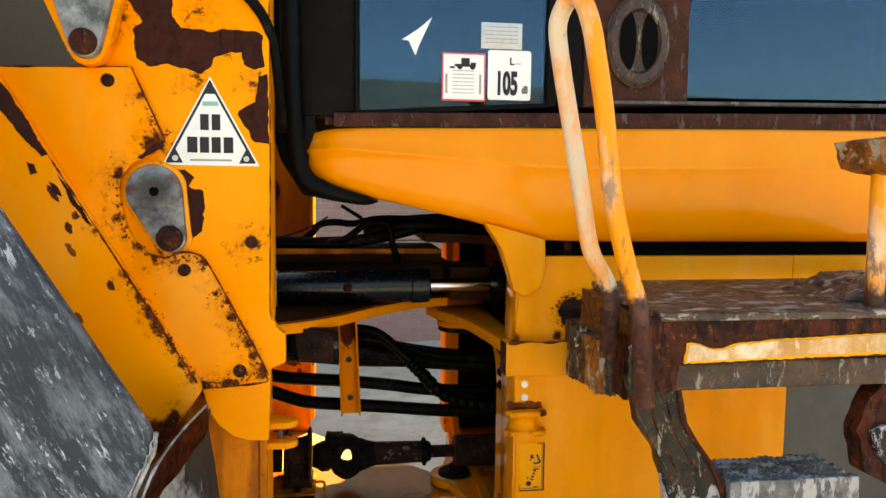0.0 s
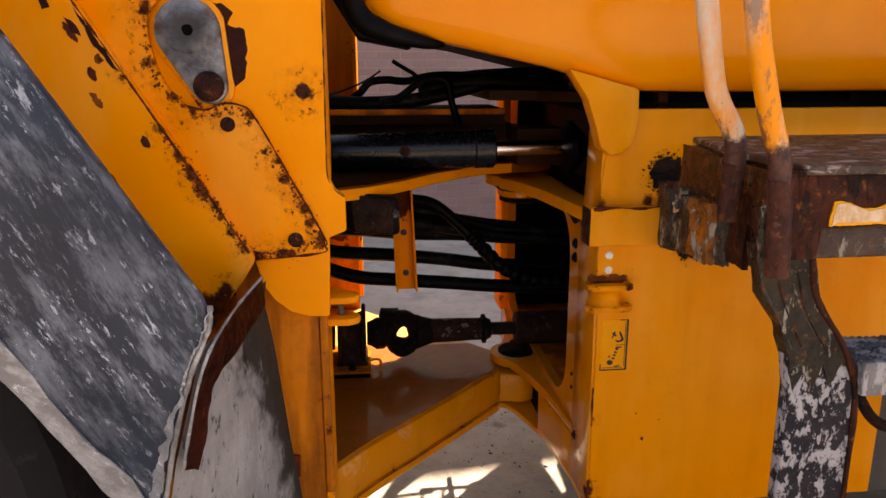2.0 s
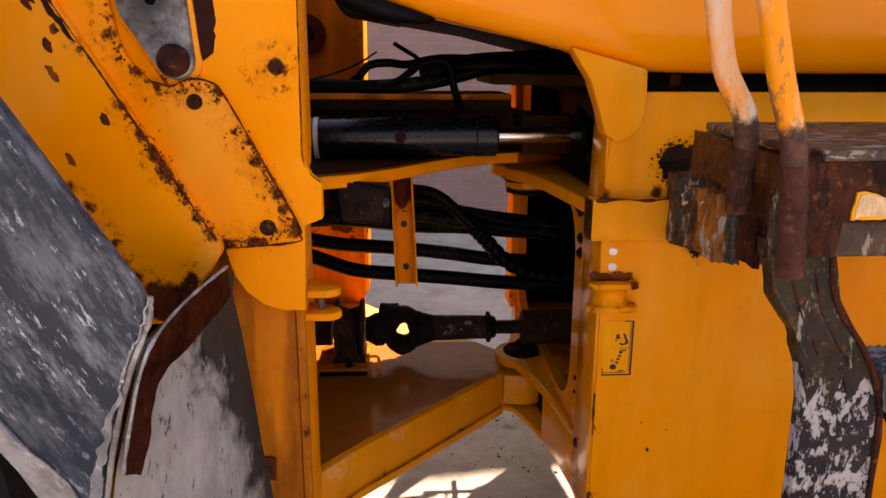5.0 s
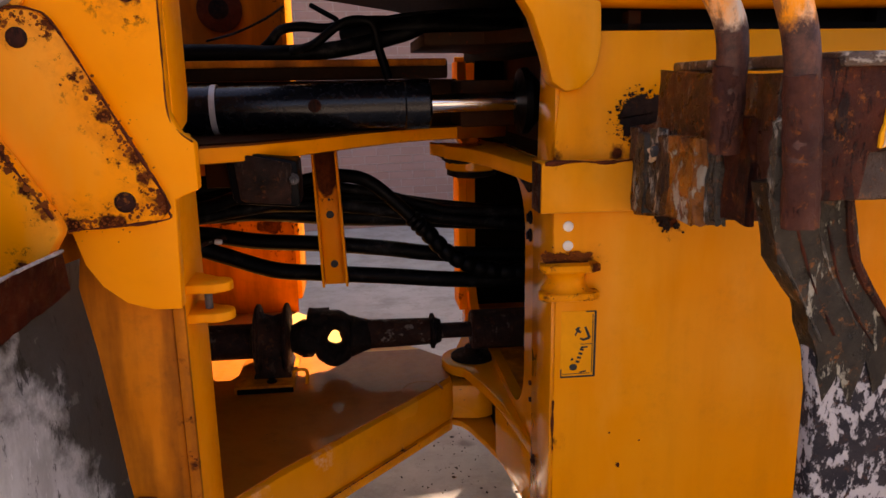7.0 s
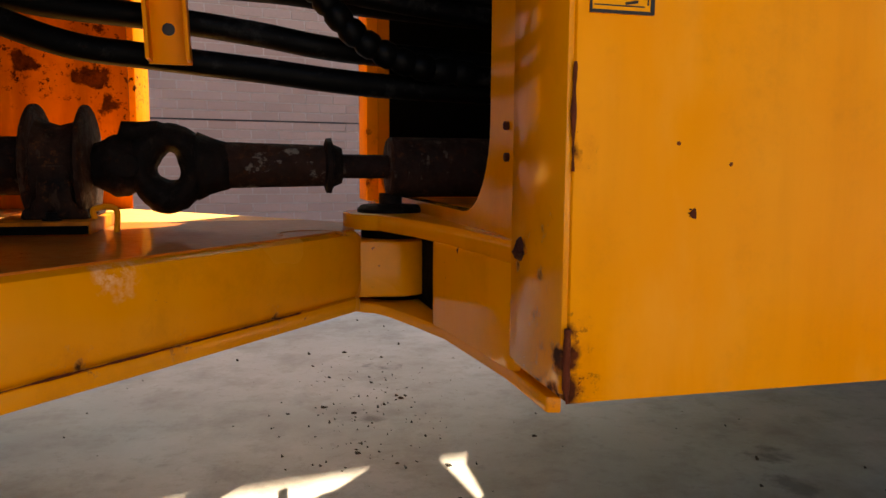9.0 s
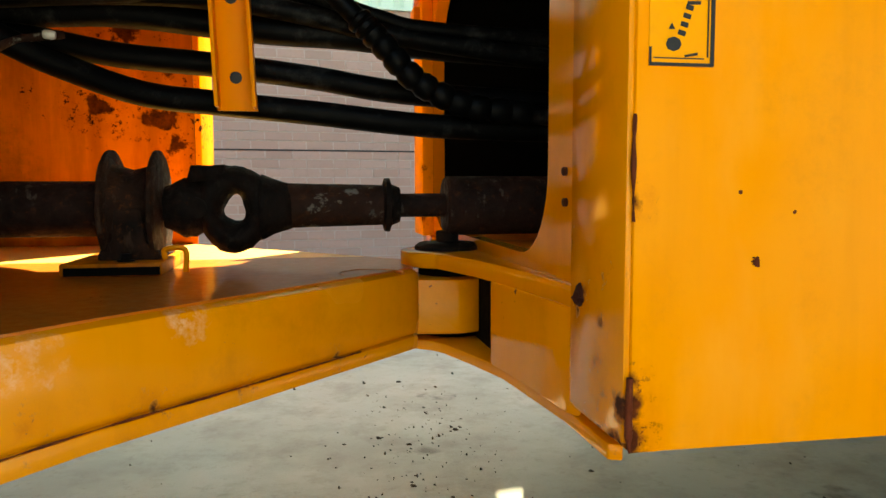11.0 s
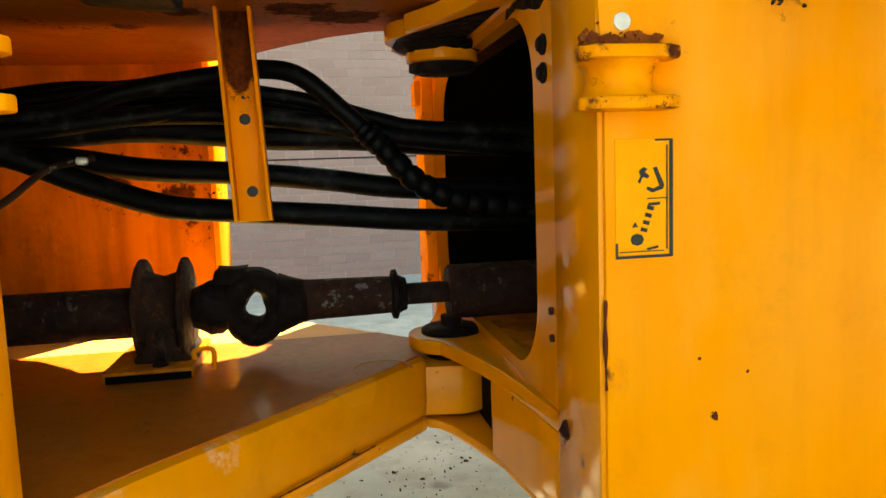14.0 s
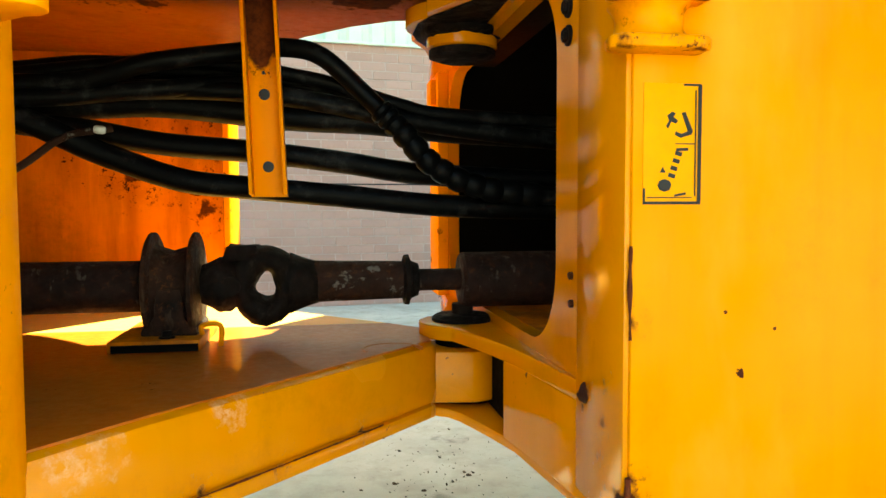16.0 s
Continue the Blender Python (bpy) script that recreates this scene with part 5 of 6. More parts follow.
# black strip and sheet put the shade below the fairing into colour
part("fairing_shade_strip", box(0.06, 1.4, 0.06, 0.10, 1.40, 1.47, 0), m_shade_black, rear)
part("under_floor", prism([(-0.45, 1.60), (-0.2, 1.56), (0.05, 1.50), (1.4, 1.50), (1.4, 1.53), (-0.45, 1.64)], 0.10, 1.25, "v", 0), m_shade_black, loader)

# cab
cab = part("cab_frame", box(-0.46, 1.6, 0.02, 0.06, 1.722, 1.756, 0.004), m_rust_strip, loader, "cab shell with rusty sill and black pillars")
part("sill", prism([(-0.44, 1.716), (1.6, 1.744), (1.6, 1.792), (-0.44, 1.748)], -0.004, 0.03, "v", 0.004), m_rust_strip, cab, "rusty grey door sill")
part("sill_bead", prism([(0.20, 1.784), (1.6, 1.803), (1.6, 1.812), (0.20, 1.792)], -0.008, 0.02, "v", 0.002), m_steel, cab)
part("front_pillar", box(-0.545, -0.385, 0.012, 0.08, 1.74, 3.1, 0.006), m_black, cab, "black front pillar")
part("window_seal", prism([(-0.392, 1.742), (0.065, 1.772), (0.065, 1.784), (-0.380, 1.756), (-0.380, 3.1), (-0.392, 3.1)], 0.004, 0.03, "v", 0.003), m_black, cab)
part("door_pillar", prism([(0.058, 1.772), (0.082, 1.774), (0.090, 3.1), (0.066, 3.1)], 0.0, 0.06, "v", 0.003), m_black, cab)
part("door_pillar_inner", prism([(0.105, 1.776), (0.150, 1.778), (0.150, 3.1), (0.112, 3.1)], 0.006, 0.06, "v", 0.003), m_black, cab)
part("rear_pillar", prism([(0.150, 1.776), (0.412, 1.790), (0.404, 3.1), (0.150, 3.1)], 0.0, 0.06, "v", 0.004), m_rust_strip, cab, "reddish brown rusted pillar")
part("door_glass", prism([(-0.380, 1.756), (0.064, 1.784), (0.066, 3.0), (-0.380, 3.0)], 0.014, 0.020, "v", 0), m_glass, cab, "dark door glass coloured with reflected sky blue")
part("side_glass", prism([(0.412, 1.806), (1.6, 1.822), (1.6, 3.0), (0.404, 3.0)], 0.014, 0.020, "v", 0), m_glass, cab, "dark side glass coloured with reflected sky blue")
part("cab_roof", box(-0.56, 1.6, 0.0, 1.32, 3.0, 3.12, 0.02), m_yellow, cab)
# black sheets close the cab; their colour stands in for its unlit inside
part("cab_inside", box(-0.54, 1.6, 0.9, 0.92, 1.74, 3.0, 0), m_shade_black, cab)
part("cab_floor", box(-0.54, 1.6, 0.061, 0.9, 1.74, 1.76, 0), m_shade_black, cab)
part("cab_front", box(-0.55, -0.545, 0.02, 0.92, 1.74, 3.0, 0), m_shade_black, cab)
part("cab_back", box(1.6, 1.62, 0.02, 1.3, 1.46, 3.0, 0), m_shade_black, cab)
# oval vent; its two slots are black plates with the shade as colour
ring = part("vent_ring", lathe([(0, 0.078), (0.012, 0.078), (0.02, 0.070), (0.02, 0.055), (0.010, 0.050), (0.010, 0.001)], (0, 0, 0), (0, -1, 0), 32), m_rust_grey, cab, "oval rusty metal vent with two slots")
ring.matrix_local = Matrix.Translation((0.277, 0.0, 1.930)) @ Matrix.Diagonal((1, 1, 1.4, 1))
for u in (0.252, 0.305):
    part("vent_slot", prism([(u + 0.0195 * math.cos(a), 1.93 + 0.070 * math.sin(a)) for a in (k * math.pi / 8 for k in range(16))], -0.0145, -0.009, "v", 0), m_shade_black, cab)
# rubber edge of the cab front
part("front_edge", tube([(-0.53, -0.01, 2.3), (-0.535, -0.012, 2.0), (-0.532, -0.015, 1.80), (-0.522, -0.015, 1.66), (-0.505, -0.012, 1.60), (-0.46, -0.01, 1.572), (-0.375, 0.0, 1.550), (-0.34, 0.02, 1.547)], 0.022, 12, 8, None, 1.0, lambda i: 1.0 if i < 38 else max(0.2, 1.0 - (i - 38) * 0.045)), m_black, cab, "black rubber edging")
part("front_edge_skirt", prism([(-0.62, 2.5), (-0.48, 2.5), (-0.48, 1.72), (-0.50, 1.62), (-0.46, 1.565), (-0.40, 1.54), (-0.51, 1.56), (-0.56, 1.64), (-0.60, 1.78)], 0.02, 0.20, "v", 0.004), m_black, cab)
part("cab_cable", tube([(-0.80, -0.10, 2.02), (-0.66, -0.15, 1.985), (-0.60, -0.15, 1.95), (-0.562, -0.13, 1.88), (-0.552, -0.09, 1.77), (-0.55, -0.05, 1.70)], 0.011, 10, 8), m_hose, loader, "black cable hanging along the tower edge")

# stickers on the glass
stk = part("machine_sticker", box(-0.190, -0.087, 0.0122, 0.0136, 1.783, 1.894, 0.0004), m_red_ink, loader, "white sticker with a red border and machine outline")
part("sticker_face", box(-0.1865, -0.0905, 0.0112, 0.0122, 1.787, 1.890, 0), m_white, stk)
bars("sticker_lines", [(-0.165, -0.115, 1.852 - 0.0085 * i, 1.8535 - 0.0085 * i) for i in range(7)] + [(-0.182, -0.177, 1.80, 1.845), (-0.102, -0.097, 1.80, 1.845)], 0.0111, m_grey_ink, stk)
bars("sticker_machine", [(-0.160, -0.115, 1.862, 1.868), (-0.145, -0.125, 1.866, 1.882), (-0.172, -0.160, 1.858, 1.862), (-0.122, -0.110, 1.862, 1.872)], 0.0111, m_ink, stk)
for u in (-0.148, -0.118):
    part("sticker_wheel", disc(u, 0.0112, 1.862, 0.0065, 0.0008), m_ink, stk)
db = part("noise_sticker", prism(rounded_rect(-0.081, 0.0225, 1.788, 1.903, 0.006, 3), 0.0118, 0.0136, "v", 0), m_white, loader, "white noise level sticker with black numbers")
text_part("noise_number", "105", 0.072, -0.036, 0.0112, 1.824, m_ink, db, 0.0034, 0.50)
text_part("noise_unit", "dB", 0.024, 0.008, 0.0112, 1.812, m_ink, db, 0.0007, 0.6)
text_part("noise_sign", "L", 0.024, -0.024, 0.0112, 1.877, m_ink, db, 0.0006)
text_part("noise_index", "WA", 0.009, -0.009, 0.0112, 1.872, m_grey_ink, db)
slv = part("silver_sticker", box(-0.098, 0.0, 0.0122, 0.0136, 1.906, 1.966, 0.0004), m_silver, loader, "small silver sticker with faded print")
bars("faded_print", [(-0.09, -0.01, 1.955 - 0.009 * i, 1.957 - 0.009 * i) for i in range(5)], 0.0121, m_grey_ink, slv)
part("pale_shard", prism([(-0.284, 1.919), (-0.268, 1.917), (-0.252, 1.884), (-0.245, 1.905), (-0.214, 1.972), (-0.245, 1.945)], 0.0122, 0.0136, "v", 0), m_white, cab, "pale jagged shape on the glass")

# triangular registration plate; its characters are plain bars
tri = part("registration_plate", prism([(-0.783, 1.620), (-0.590, 1.620), (-0.6865, 1.800)], -0.1405, -0.1385, "v", 0.0005), m_white, loader, "white triangular registration plate with dark corners")
part("plate_corner", prism([(-0.702, 1.765), (-0.671, 1.765), (-0.6865, 1.794)], -0.1413, -0.1405, "v", 0), m_ink, tri)
part("plate_corner", prism([(-0.775, 1.625), (-0.742, 1.625), (-0.757, 1.655)], -0.1413, -0.1405, "v", 0), m_ink, tri)
part("plate_corner", prism([(-0.598, 1.625), (-0.631, 1.625), (-0.616, 1.655)], -0.1413, -0.1405, "v", 0), m_ink, tri)
part("plate_line", prism([(-0.776, 1.627), (-0.771, 1.625), (-0.6865, 1.783), (-0.6865, 1.793)], -0.1411, -0.1405, "v", 0), m_ink, tri)
part("plate_line", prism([(-0.597, 1.627), (-0.602, 1.625), (-0.6865, 1.783), (-0.6865, 1.793)], -0.1411, -0.1405, "v", 0), m_ink, tri)
for u in (-0.757, -0.616):
    part("plate_badge", disc(u, -0.1413, 1.6345, 0.0058, 0.0008), m_silver, tri)
bars("plate_print", [(-0.702, -0.671, 1.741, 1.750)], -0.1406, m_green_ink, tri)
for r in ((-0.707, -0.690, 1.692, 1.724), (-0.684, -0.667, 1.692, 1.724), (-0.733, -0.713, 1.646, 1.678), (-0.708, -0.690, 1.646, 1.678), (-0.685, -0.667, 1.646, 1.678), (-0.661, -0.642, 1.646, 1.678)):
    bars("plate_bar", [r], -0.1406, m_ink, tri)
bars("plate_small_print", [(-0.728, -0.645, 1.629, 1.633)], -0.1406, m_grey_ink, tri)

# -- mudguard over the front wheel --
guard = part("mudguard", prism([(-1.60, 2.62), (-0.934, 1.536), (-0.728, 1.198), (-0.719, 1.172), (-0.745, 1.108), (-0.772, 1.03), (-0.797, 0.95), (-0.812, 0.87), (-0.835, 0.855), (-0.87, 0.89), (-1.0, 1.09), (-1.16, 1.33), (-1.9, 2.4)], -0.512, -0.492, "v", 0.004), m_fender, loader, "scuffed black plastic mudguard with bleached edges")
bm = bmesh.new()
side = [((-0.733, 1.125), (-0.686, 1.125)), ((-0.742, 1.10), (-0.692, 1.085)), ((-0.760, 1.03), (-0.679, 1.00)), ((-0.785, 0.94), (-0.668, 0.90)), ((-0.803, 0.85), (-0.658, 0.80)), ((-0.822, 0.74), (-0.644, 0.70)), ((-0.845, 0.60), (-0.628, 0.58)), ((-0.86, 0.48), (-0.620, 0.47))]
rows = []
for (ua, za), (ub, zb) in side:
    row = []
    for k in range(9):
        f = k / 8
        bulge = 0.028 * math.sin(math.pi * f) * min(1.0, max(0.0, (1.11 - za) / 0.12))
        row.append(bm.verts.new((ua + (ub - ua) * f + bulge, -0.50 + 0.31 * f, za + (zb - za) * f + 0.004 * math.sin(5 * f + za * 9))))
    rows.append(row)
for a, b in zip(rows, rows[1:]):
    for i in range(8):
        bm.faces.new((a[i], a[i + 1], b[i + 1], b[i]))
bmesh.ops.solidify(bm, geom=bm.faces[:], thickness=0.008)
part("mud_flap", bm, m_flap, guard, "bleached grey plastic flap behind the wheel", 50)
bm = bmesh.new()
strap = [((-0.684, -0.245, 1.150), (-0.682, -0.240, 1.100)), ((-0.692, -0.320, 1.150), (-0.688, -0.298, 1.092)), ((-0.700, -0.386, 1.148), (-0.696, -0.350, 1.086)), ((-0.708, -0.460, 1.142), (-0.704, -0.412, 1.079)), ((-0.722, -0.508, 1.119), (-0.714, -0.456, 1.073)),
         ((-0.738, -0.516, 1.076), (-0.728, -0.476, 1.053)), ((-0.748, -0.518, 1.038), (-0.733, -0.490, 1.023)), ((-0.762, -0.519, 0.980), (-0.743, -0.496, 0.966)), ((-0.770, -0.518, 0.942), (-0.752, -0.505, 0.934))]
outer, inner = smooth_line([a for a, b in strap], 8), smooth_line([b for a, b in strap], 8)
rows = [[bm.verts.new(a.lerp(b, k / 5) + noise.noise_vector(a.lerp(b, k / 5) * 60) * 0.0022) for k in range(6)] for a, b in zip(outer, inner)]
for a, b in zip(rows, rows[1:]):
    for i in range(5):
        bm.faces.new((a[i], a[i + 1], b[i + 1], b[i]))
bmesh.ops.solidify(bm, geom=bm.faces[:], thickness=0.009)
part("guard_strap", bm, m_strap, guard, "bent rusty steel strap", 50)
part("strap_lip", tube([tuple(a) for a in outer[::4]], 0.0026, 8, 4, None, 1.0, lambda i: 0.9 + 0.5 * noise.noise(Vector((i * 0.3, 5.1, 0)))), m_bleached, guard, "pale bared edge")
part("guard_lip", tube([(-0.716, -0.507, 1.185), (-0.722, -0.508, 1.15), (-0.752, -0.508, 1.08), (-0.782, -0.508, 0.98), (-0.80, -0.508, 0.90), (-0.815, -0.508, 0.86)], 0.0045, 8, 10, None, 1.0, lambda i: 0.9 + 0.6 * noise.noise(Vector((i * 0.45, 3.1, 0)))), m_bleached, guard, "bleached chalky lip")
part("lip_fringe", prism(ragged([(-0.717, 1.182), (-0.722, 1.160), (-0.745, 1.106), (-0.772, 1.028), (-0.797, 0.948), (-0.813, 0.868), (-0.826, 0.878), (-0.811, 0.945), (-0.782, 1.022), (-0.755, 1.090), (-0.729, 1.150), (-0.720, 1.180)], 0.005, 60, 0.003), -0.5150, -0.5115, "v", 0), m_chalk, guard, "white frayed edge of the plastic")
part("guard_edge", tube([(-1.16, -0.508, 1.345), (-1.0, -0.508, 1.105), (-0.87, -0.508, 0.905), (-0.828, -0.508, 0.862)], 0.010, 8, 10, None, 1.0, lambda i: 0.9 + 0.35 * noise.noise(Vector((i * 0.45, 7.7, 0)))), m_bleached, guard, "bleached chalky lip")

part("bleached_band", roughen(prism([(-1.16, 1.345), (-1.0, 1.105), (-0.87, 0.905), (-0.835, 0.862), (-0.815, 0.875), (-0.845, 0.930), (-0.90, 0.995), (-0.98, 1.13), (-1.13, 1.36)], -0.5155, -0.5115, "v", 0), 3, 0.004, 40, 6.0), m_bleached, guard, "chalky bleached strip along the lower edge")

# front wheel, mostly hidden
wheel = part("front_wheel", lathe([(0, 0.42), (0.0, 0.52), (0.02, 0.60), (0.04, 0.70), (0.08, 0.735), (0.40, 0.735), (0.44, 0.70), (0.46, 0.60), (0.48, 0.42)], (-1.72, -0.47, 0.735), (0, 1, 0), 56), m_tyre, loader, "large dusty black tyre")
rim = part("rim", lathe([(0.0, 0.415), (0.02, 0.40), (0.16, 0.36), (0.18, 0.01)], (-1.72, -0.465, 0.735), (0, 1, 0), 40), m_yellow, wheel)
back_wheel = part("rear_wheel", lathe([(0, 0.42), (0.0, 0.52), (0.02, 0.60), (0.04, 0.70), (0.08, 0.735), (0.40, 0.735), (0.44, 0.70), (0.46, 0.60), (0.48, 0.42)], (1.95, -0.30, 0.735), (0, 1, 0), 56), m_tyre, loader, "large dusty black tyre")

# -- hoses --
def hose(points, r, label="black rubber hydraulic hose", ripple=None, name="hydraulic_hose", material=None):
    return part(name, tube(points, r, 12, 8, None, 1.0, ripple), material or m_hose, loader, label)


hose([(-1.2, 0.55, 1.04), (-0.85, 0.62, 1.00), (-0.675, 0.66, 0.930), (-0.548, 0.66, 0.886), (-0.427, 0.66, 0.872), (-0.27, 0.66, 0.858), (-0.05, 0.66, 0.838), (0.3, 0.66, 0.83)], 0.021)
hose([(-1.2, 0.62, 1.06), (-0.85, 0.68, 0.99), (-0.714, 0.70, 0.974), (-0.585, 0.70, 0.952), (-0.429, 0.70, 0.940), (-0.268, 0.70, 0.922), (-0.157, 0.70, 0.905), (-0.042, 0.70, 0.896), (0.3, 0.7, 0.88)], 0.021)
hose([(-1.2, 0.70, 1.06), (-0.80, 0.72, 1.022), (-0.587, 0.72, 1.025), (-0.366, 0.72, 1.005), (-0.21, 0.72, 0.999), (-0.049, 0.72, 0.985), (0.3, 0.72, 0.97)], 0.024)
hose([(-1.2, 0.60, 1.05), (-0.762, 0.64, 1.045), (-0.592, 0.64, 1.085), (-0.433, 0.66, 1.114), (-0.362, 0.65, 1.120), (-0.30, 0.64, 1.104), (-0.227, 0.64, 1.041), (-0.163, 0.63, 0.976), (-0.098, 0.63, 0.910), (-0.009, 0.63, 0.871), (0.117, 0.63, 0.857), (0.3, 0.63, 0.85)], 0.017)
part("hose_wrap", tube([(-0.20, 0.635, 1.014), (-0.163, 0.63, 0.976), (-0.098, 0.63, 0.910), (-0.009, 0.63, 0.871), (0.10, 0.63, 0.858)], 0.0215, 12, 12, None, 1.0, lambda i: 1.0 + (0.05 if i % 4 else -0.14)), m_black, loader, "black spiral guard round a hose")
hose([(-0.9, 0.70, 1.06), (-0.6, 0.71, 1.10), (-0.45, 0.70, 1.095), (-0.364, 0.70, 1.082), (-0.278, 0.70, 1.066), (-0.156, 0.70, 1.030), (-0.053, 0.70, 1.012), (0.3, 0.70, 1.0)], 0.014)
hose([(-0.9, 0.75, 1.03), (-0.6, 0.75, 1.07), (-0.45, 0.74, 1.075), (-0.366, 0.74, 1.062), (-0.266, 0.74, 1.033), (-0.151, 0.74, 1.004), (0.3, 0.74, 0.99)], 0.012)
hose([(-0.9, 0.66, 1.02), (-0.62, 0.68, 1.045), (-0.45, 0.68, 1.045), (-0.3, 0.69, 1.03), (-0.1, 0.70, 0.995), (0.3, 0.69, 0.95)], 0.018)
hose([(-1.1, 0.58, 1.02), (-0.80, 0.63, 1.02), (-0.62, 0.66, 1.04), (-0.45, 0.69, 1.06), (-0.40, 0.70, 1.05)], 0.016)
hose([(-0.90, 0.60, 0.86), (-0.80, 0.61, 0.90), (-0.73, 0.63, 0.955), (-0.66, 0.66, 0.975)], 0.0065, "thin dusty brown hose", None, "thin_hose", m_scraped)
for i in range(8):
    z, v = 1.012 + 0.0125 * i, 0.735 + 0.014 * (i % 3)
    hose([(-1.2, v - 0.06, 1.03 + 0.010 * i), (-0.92, v, z - 0.012 + 0.008 * noise.noise(Vector((i, 0, 0)))), (-0.72, v, z + 0.006), (-0.55, v, z + 0.012 * noise.noise(Vector((i, 3, 0)))), (-0.44, v, 1.035 + 0.009 * i), (-0.33, v, 1.040 + 0.004 * i), (-0.12, v, 1.006 + 0.003 * i), (0.2, v, 0.99)], 0.0095 + 0.002 * (i % 2))
part("hose_ferrule", lathe([(0, 0.005), (0.003, 0.007), (0.014, 0.007), (0.018, 0.005)], (-0.682, 0.632, 0.970), (0.9, 0.1, -0.1), 14), m_alu, loader, "bright steel hose fitting")
# upper hoses over the steering ram
hose([(-1.1, 0.50, 1.41), (-0.636, 0.55, 1.412), (-0.499, 0.55, 1.408), (-0.354, 0.55, 1.418), (-0.223, 0.55, 1.447), (-0.122, 0.55, 1.478), (0.05, 0.55, 1.49)], 0.019)
hose([(-0.560, 0.62, 1.40), (-0.515, 0.60, 1.435), (-0.487, 0.60, 1.463), (-0.440, 0.60, 1.470), (-0.384, 0.60, 1.466), (-0.295, 0.60, 1.482), (-0.115, 0.60, 1.478), (0.05, 0.6, 1.48)], 0.011)
hose([(-0.46, 0.52, 1.412), (-0.411, 0.50, 1.425), (-0.355, 0.50, 1.465), (-0.315, 0.50, 1.476), (-0.282, 0.50, 1.465), (-0.269, 0.50, 1.413), (-0.250, 0.50, 1.350)], 0.010)
hose([(-0.35, 0.58, 1.44), (-0.25, 0.56, 1.46), (-0.15, 0.54, 1.465), (0.05, 0.5, 1.45)], 0.022)
hose([(-0.42, 0.64, 1.52), (-0.37, 0.6, 1.49), (-0.33, 0.58, 1.47), (-0.2, 0.56, 1.49), (0.0, 0.55, 1.50)], 0.006, "thin black wire", None, "wire")
hose([(-0.62, 0.42, 1.43), (-0.56, 0.41, 1.445), (-0.50, 0.40, 1.47), (-0.46, 0.40, 1.495)], 0.0025, "thin black wire", None, "wire")

m_rail_edge = paint("peeling_paint", (0.84, 0.33, 0.01), 0.70, dirt=0.3)




# -- handrail, step and its brackets --
rail = part("handrail", tube([(0.082, -0.385, 1.30), (0.074, -0.40, 1.391), (0.035, -0.40, 1.470), (0.012, -0.40, 1.585), (-0.009, -0.40, 1.697), (-0.030, -0.405, 1.80), (-0.042, -0.415, 1.862), (-0.038, -0.432, 1.894), (-0.029, -0.455, 1.908), (-0.018, -0.478, 1.896), (-0.009, -0.495, 1.858), (0.002, -0.50, 1.80), (0.018, -0.50, 1.708), (0.037, -0.50, 1.566), (0.066, -0.50, 1.449), (0.089, -0.50, 1.380), (0.097, -0.50, 1.32), (0.101, -0.50, 1.265)], 0.0165, 16, 8), m_rail, loader, "bent yellow tube handrail with faded paint")
for line_in, r in (([(0.094, -0.50, 1.346), (0.099, -0.50, 1.30), (0.104, -0.499, 1.25), (0.107, -0.498, 1.20)], 0.0176), ([(0.0765, -0.395, 1.358), (0.081, -0.388, 1.32), (0.083, -0.384, 1.262)], 0.0174)):
    part("rail_sleeve", roughen(tube(line_in, r, 14, 6), 1, 0.0016, 70, r * 400), m_sleeve, rail, "rusty pitted lower end")
steps = part("step_bracket", roughen(prism([(0.0, 1.15), (-0.03, 1.128), (-0.20, 1.152), (-0.33, 1.176), (-0.42, 1.19), (-0.42, 1.345), (-0.105, 1.354), (-0.098, 1.278), (0.0, 1.268)], 0.122, 0.155, "u", 0), 5, 0.004, 40), m_bracket, loader, "heavily rusted step bracket")
for i, (v0, v1, lo, hi, out, m) in enumerate(((-0.055, -0.018, 1.138, 1.268, 0.010, m_rust_grey), (-0.100, -0.060, 1.143, 1.262, 0.016, m_scale), (-0.150, -0.105, 1.150, 1.272, 0.012, m_scale), (-0.200, -0.156, 1.158, 1.266, 0.020, m_rust_grey), (-0.285, -0.205, 1.160, 1.268, 0.024, m_ochre), (-0.325, -0.292, 1.166, 1.275, 0.014, m_scale), (-0.390, -0.330, 1.180, 1.300, 0.010, m_rust))):
    part("bracket_lamination", roughen(prism([(v0, lo), (v1, lo), (v1 - 0.004, hi), (v0 + 0.006, hi)], 0.122 - out, 0.124, "u", 0), 5, 0.0045, 75, i * 1.7), m, steps)
part("scale_flake", roughen(disc(0.1065, -0.128, 1.236, 0.012, 0.004, (-1, 0, 0)), 2, 0.005, 90, 4.0), m_primer, steps, "pale loose flake")
part("bracket_rust_patch", prism(ragged([(0.138 + 0.037 * math.cos(k * 0.45), 1.281 + 0.037 * math.sin(k * 0.45)) for k in range(14)], 0.009, 90, 0.002), -0.0025, 0.0005, "v", 0), m_scab, steps, "round sooty patch of flaking rust")
tagged(part("sooty_specks", flecks([(0.138 + 0.046 * math.cos(k * 0.45), 1.281 + 0.046 * math.sin(k * 0.45)) for k in range(14)], -0.0012, 90000, 0.0015, 0.008), m_scab, steps, "black specks of rust"), "black specks of rust", kind="stuff")
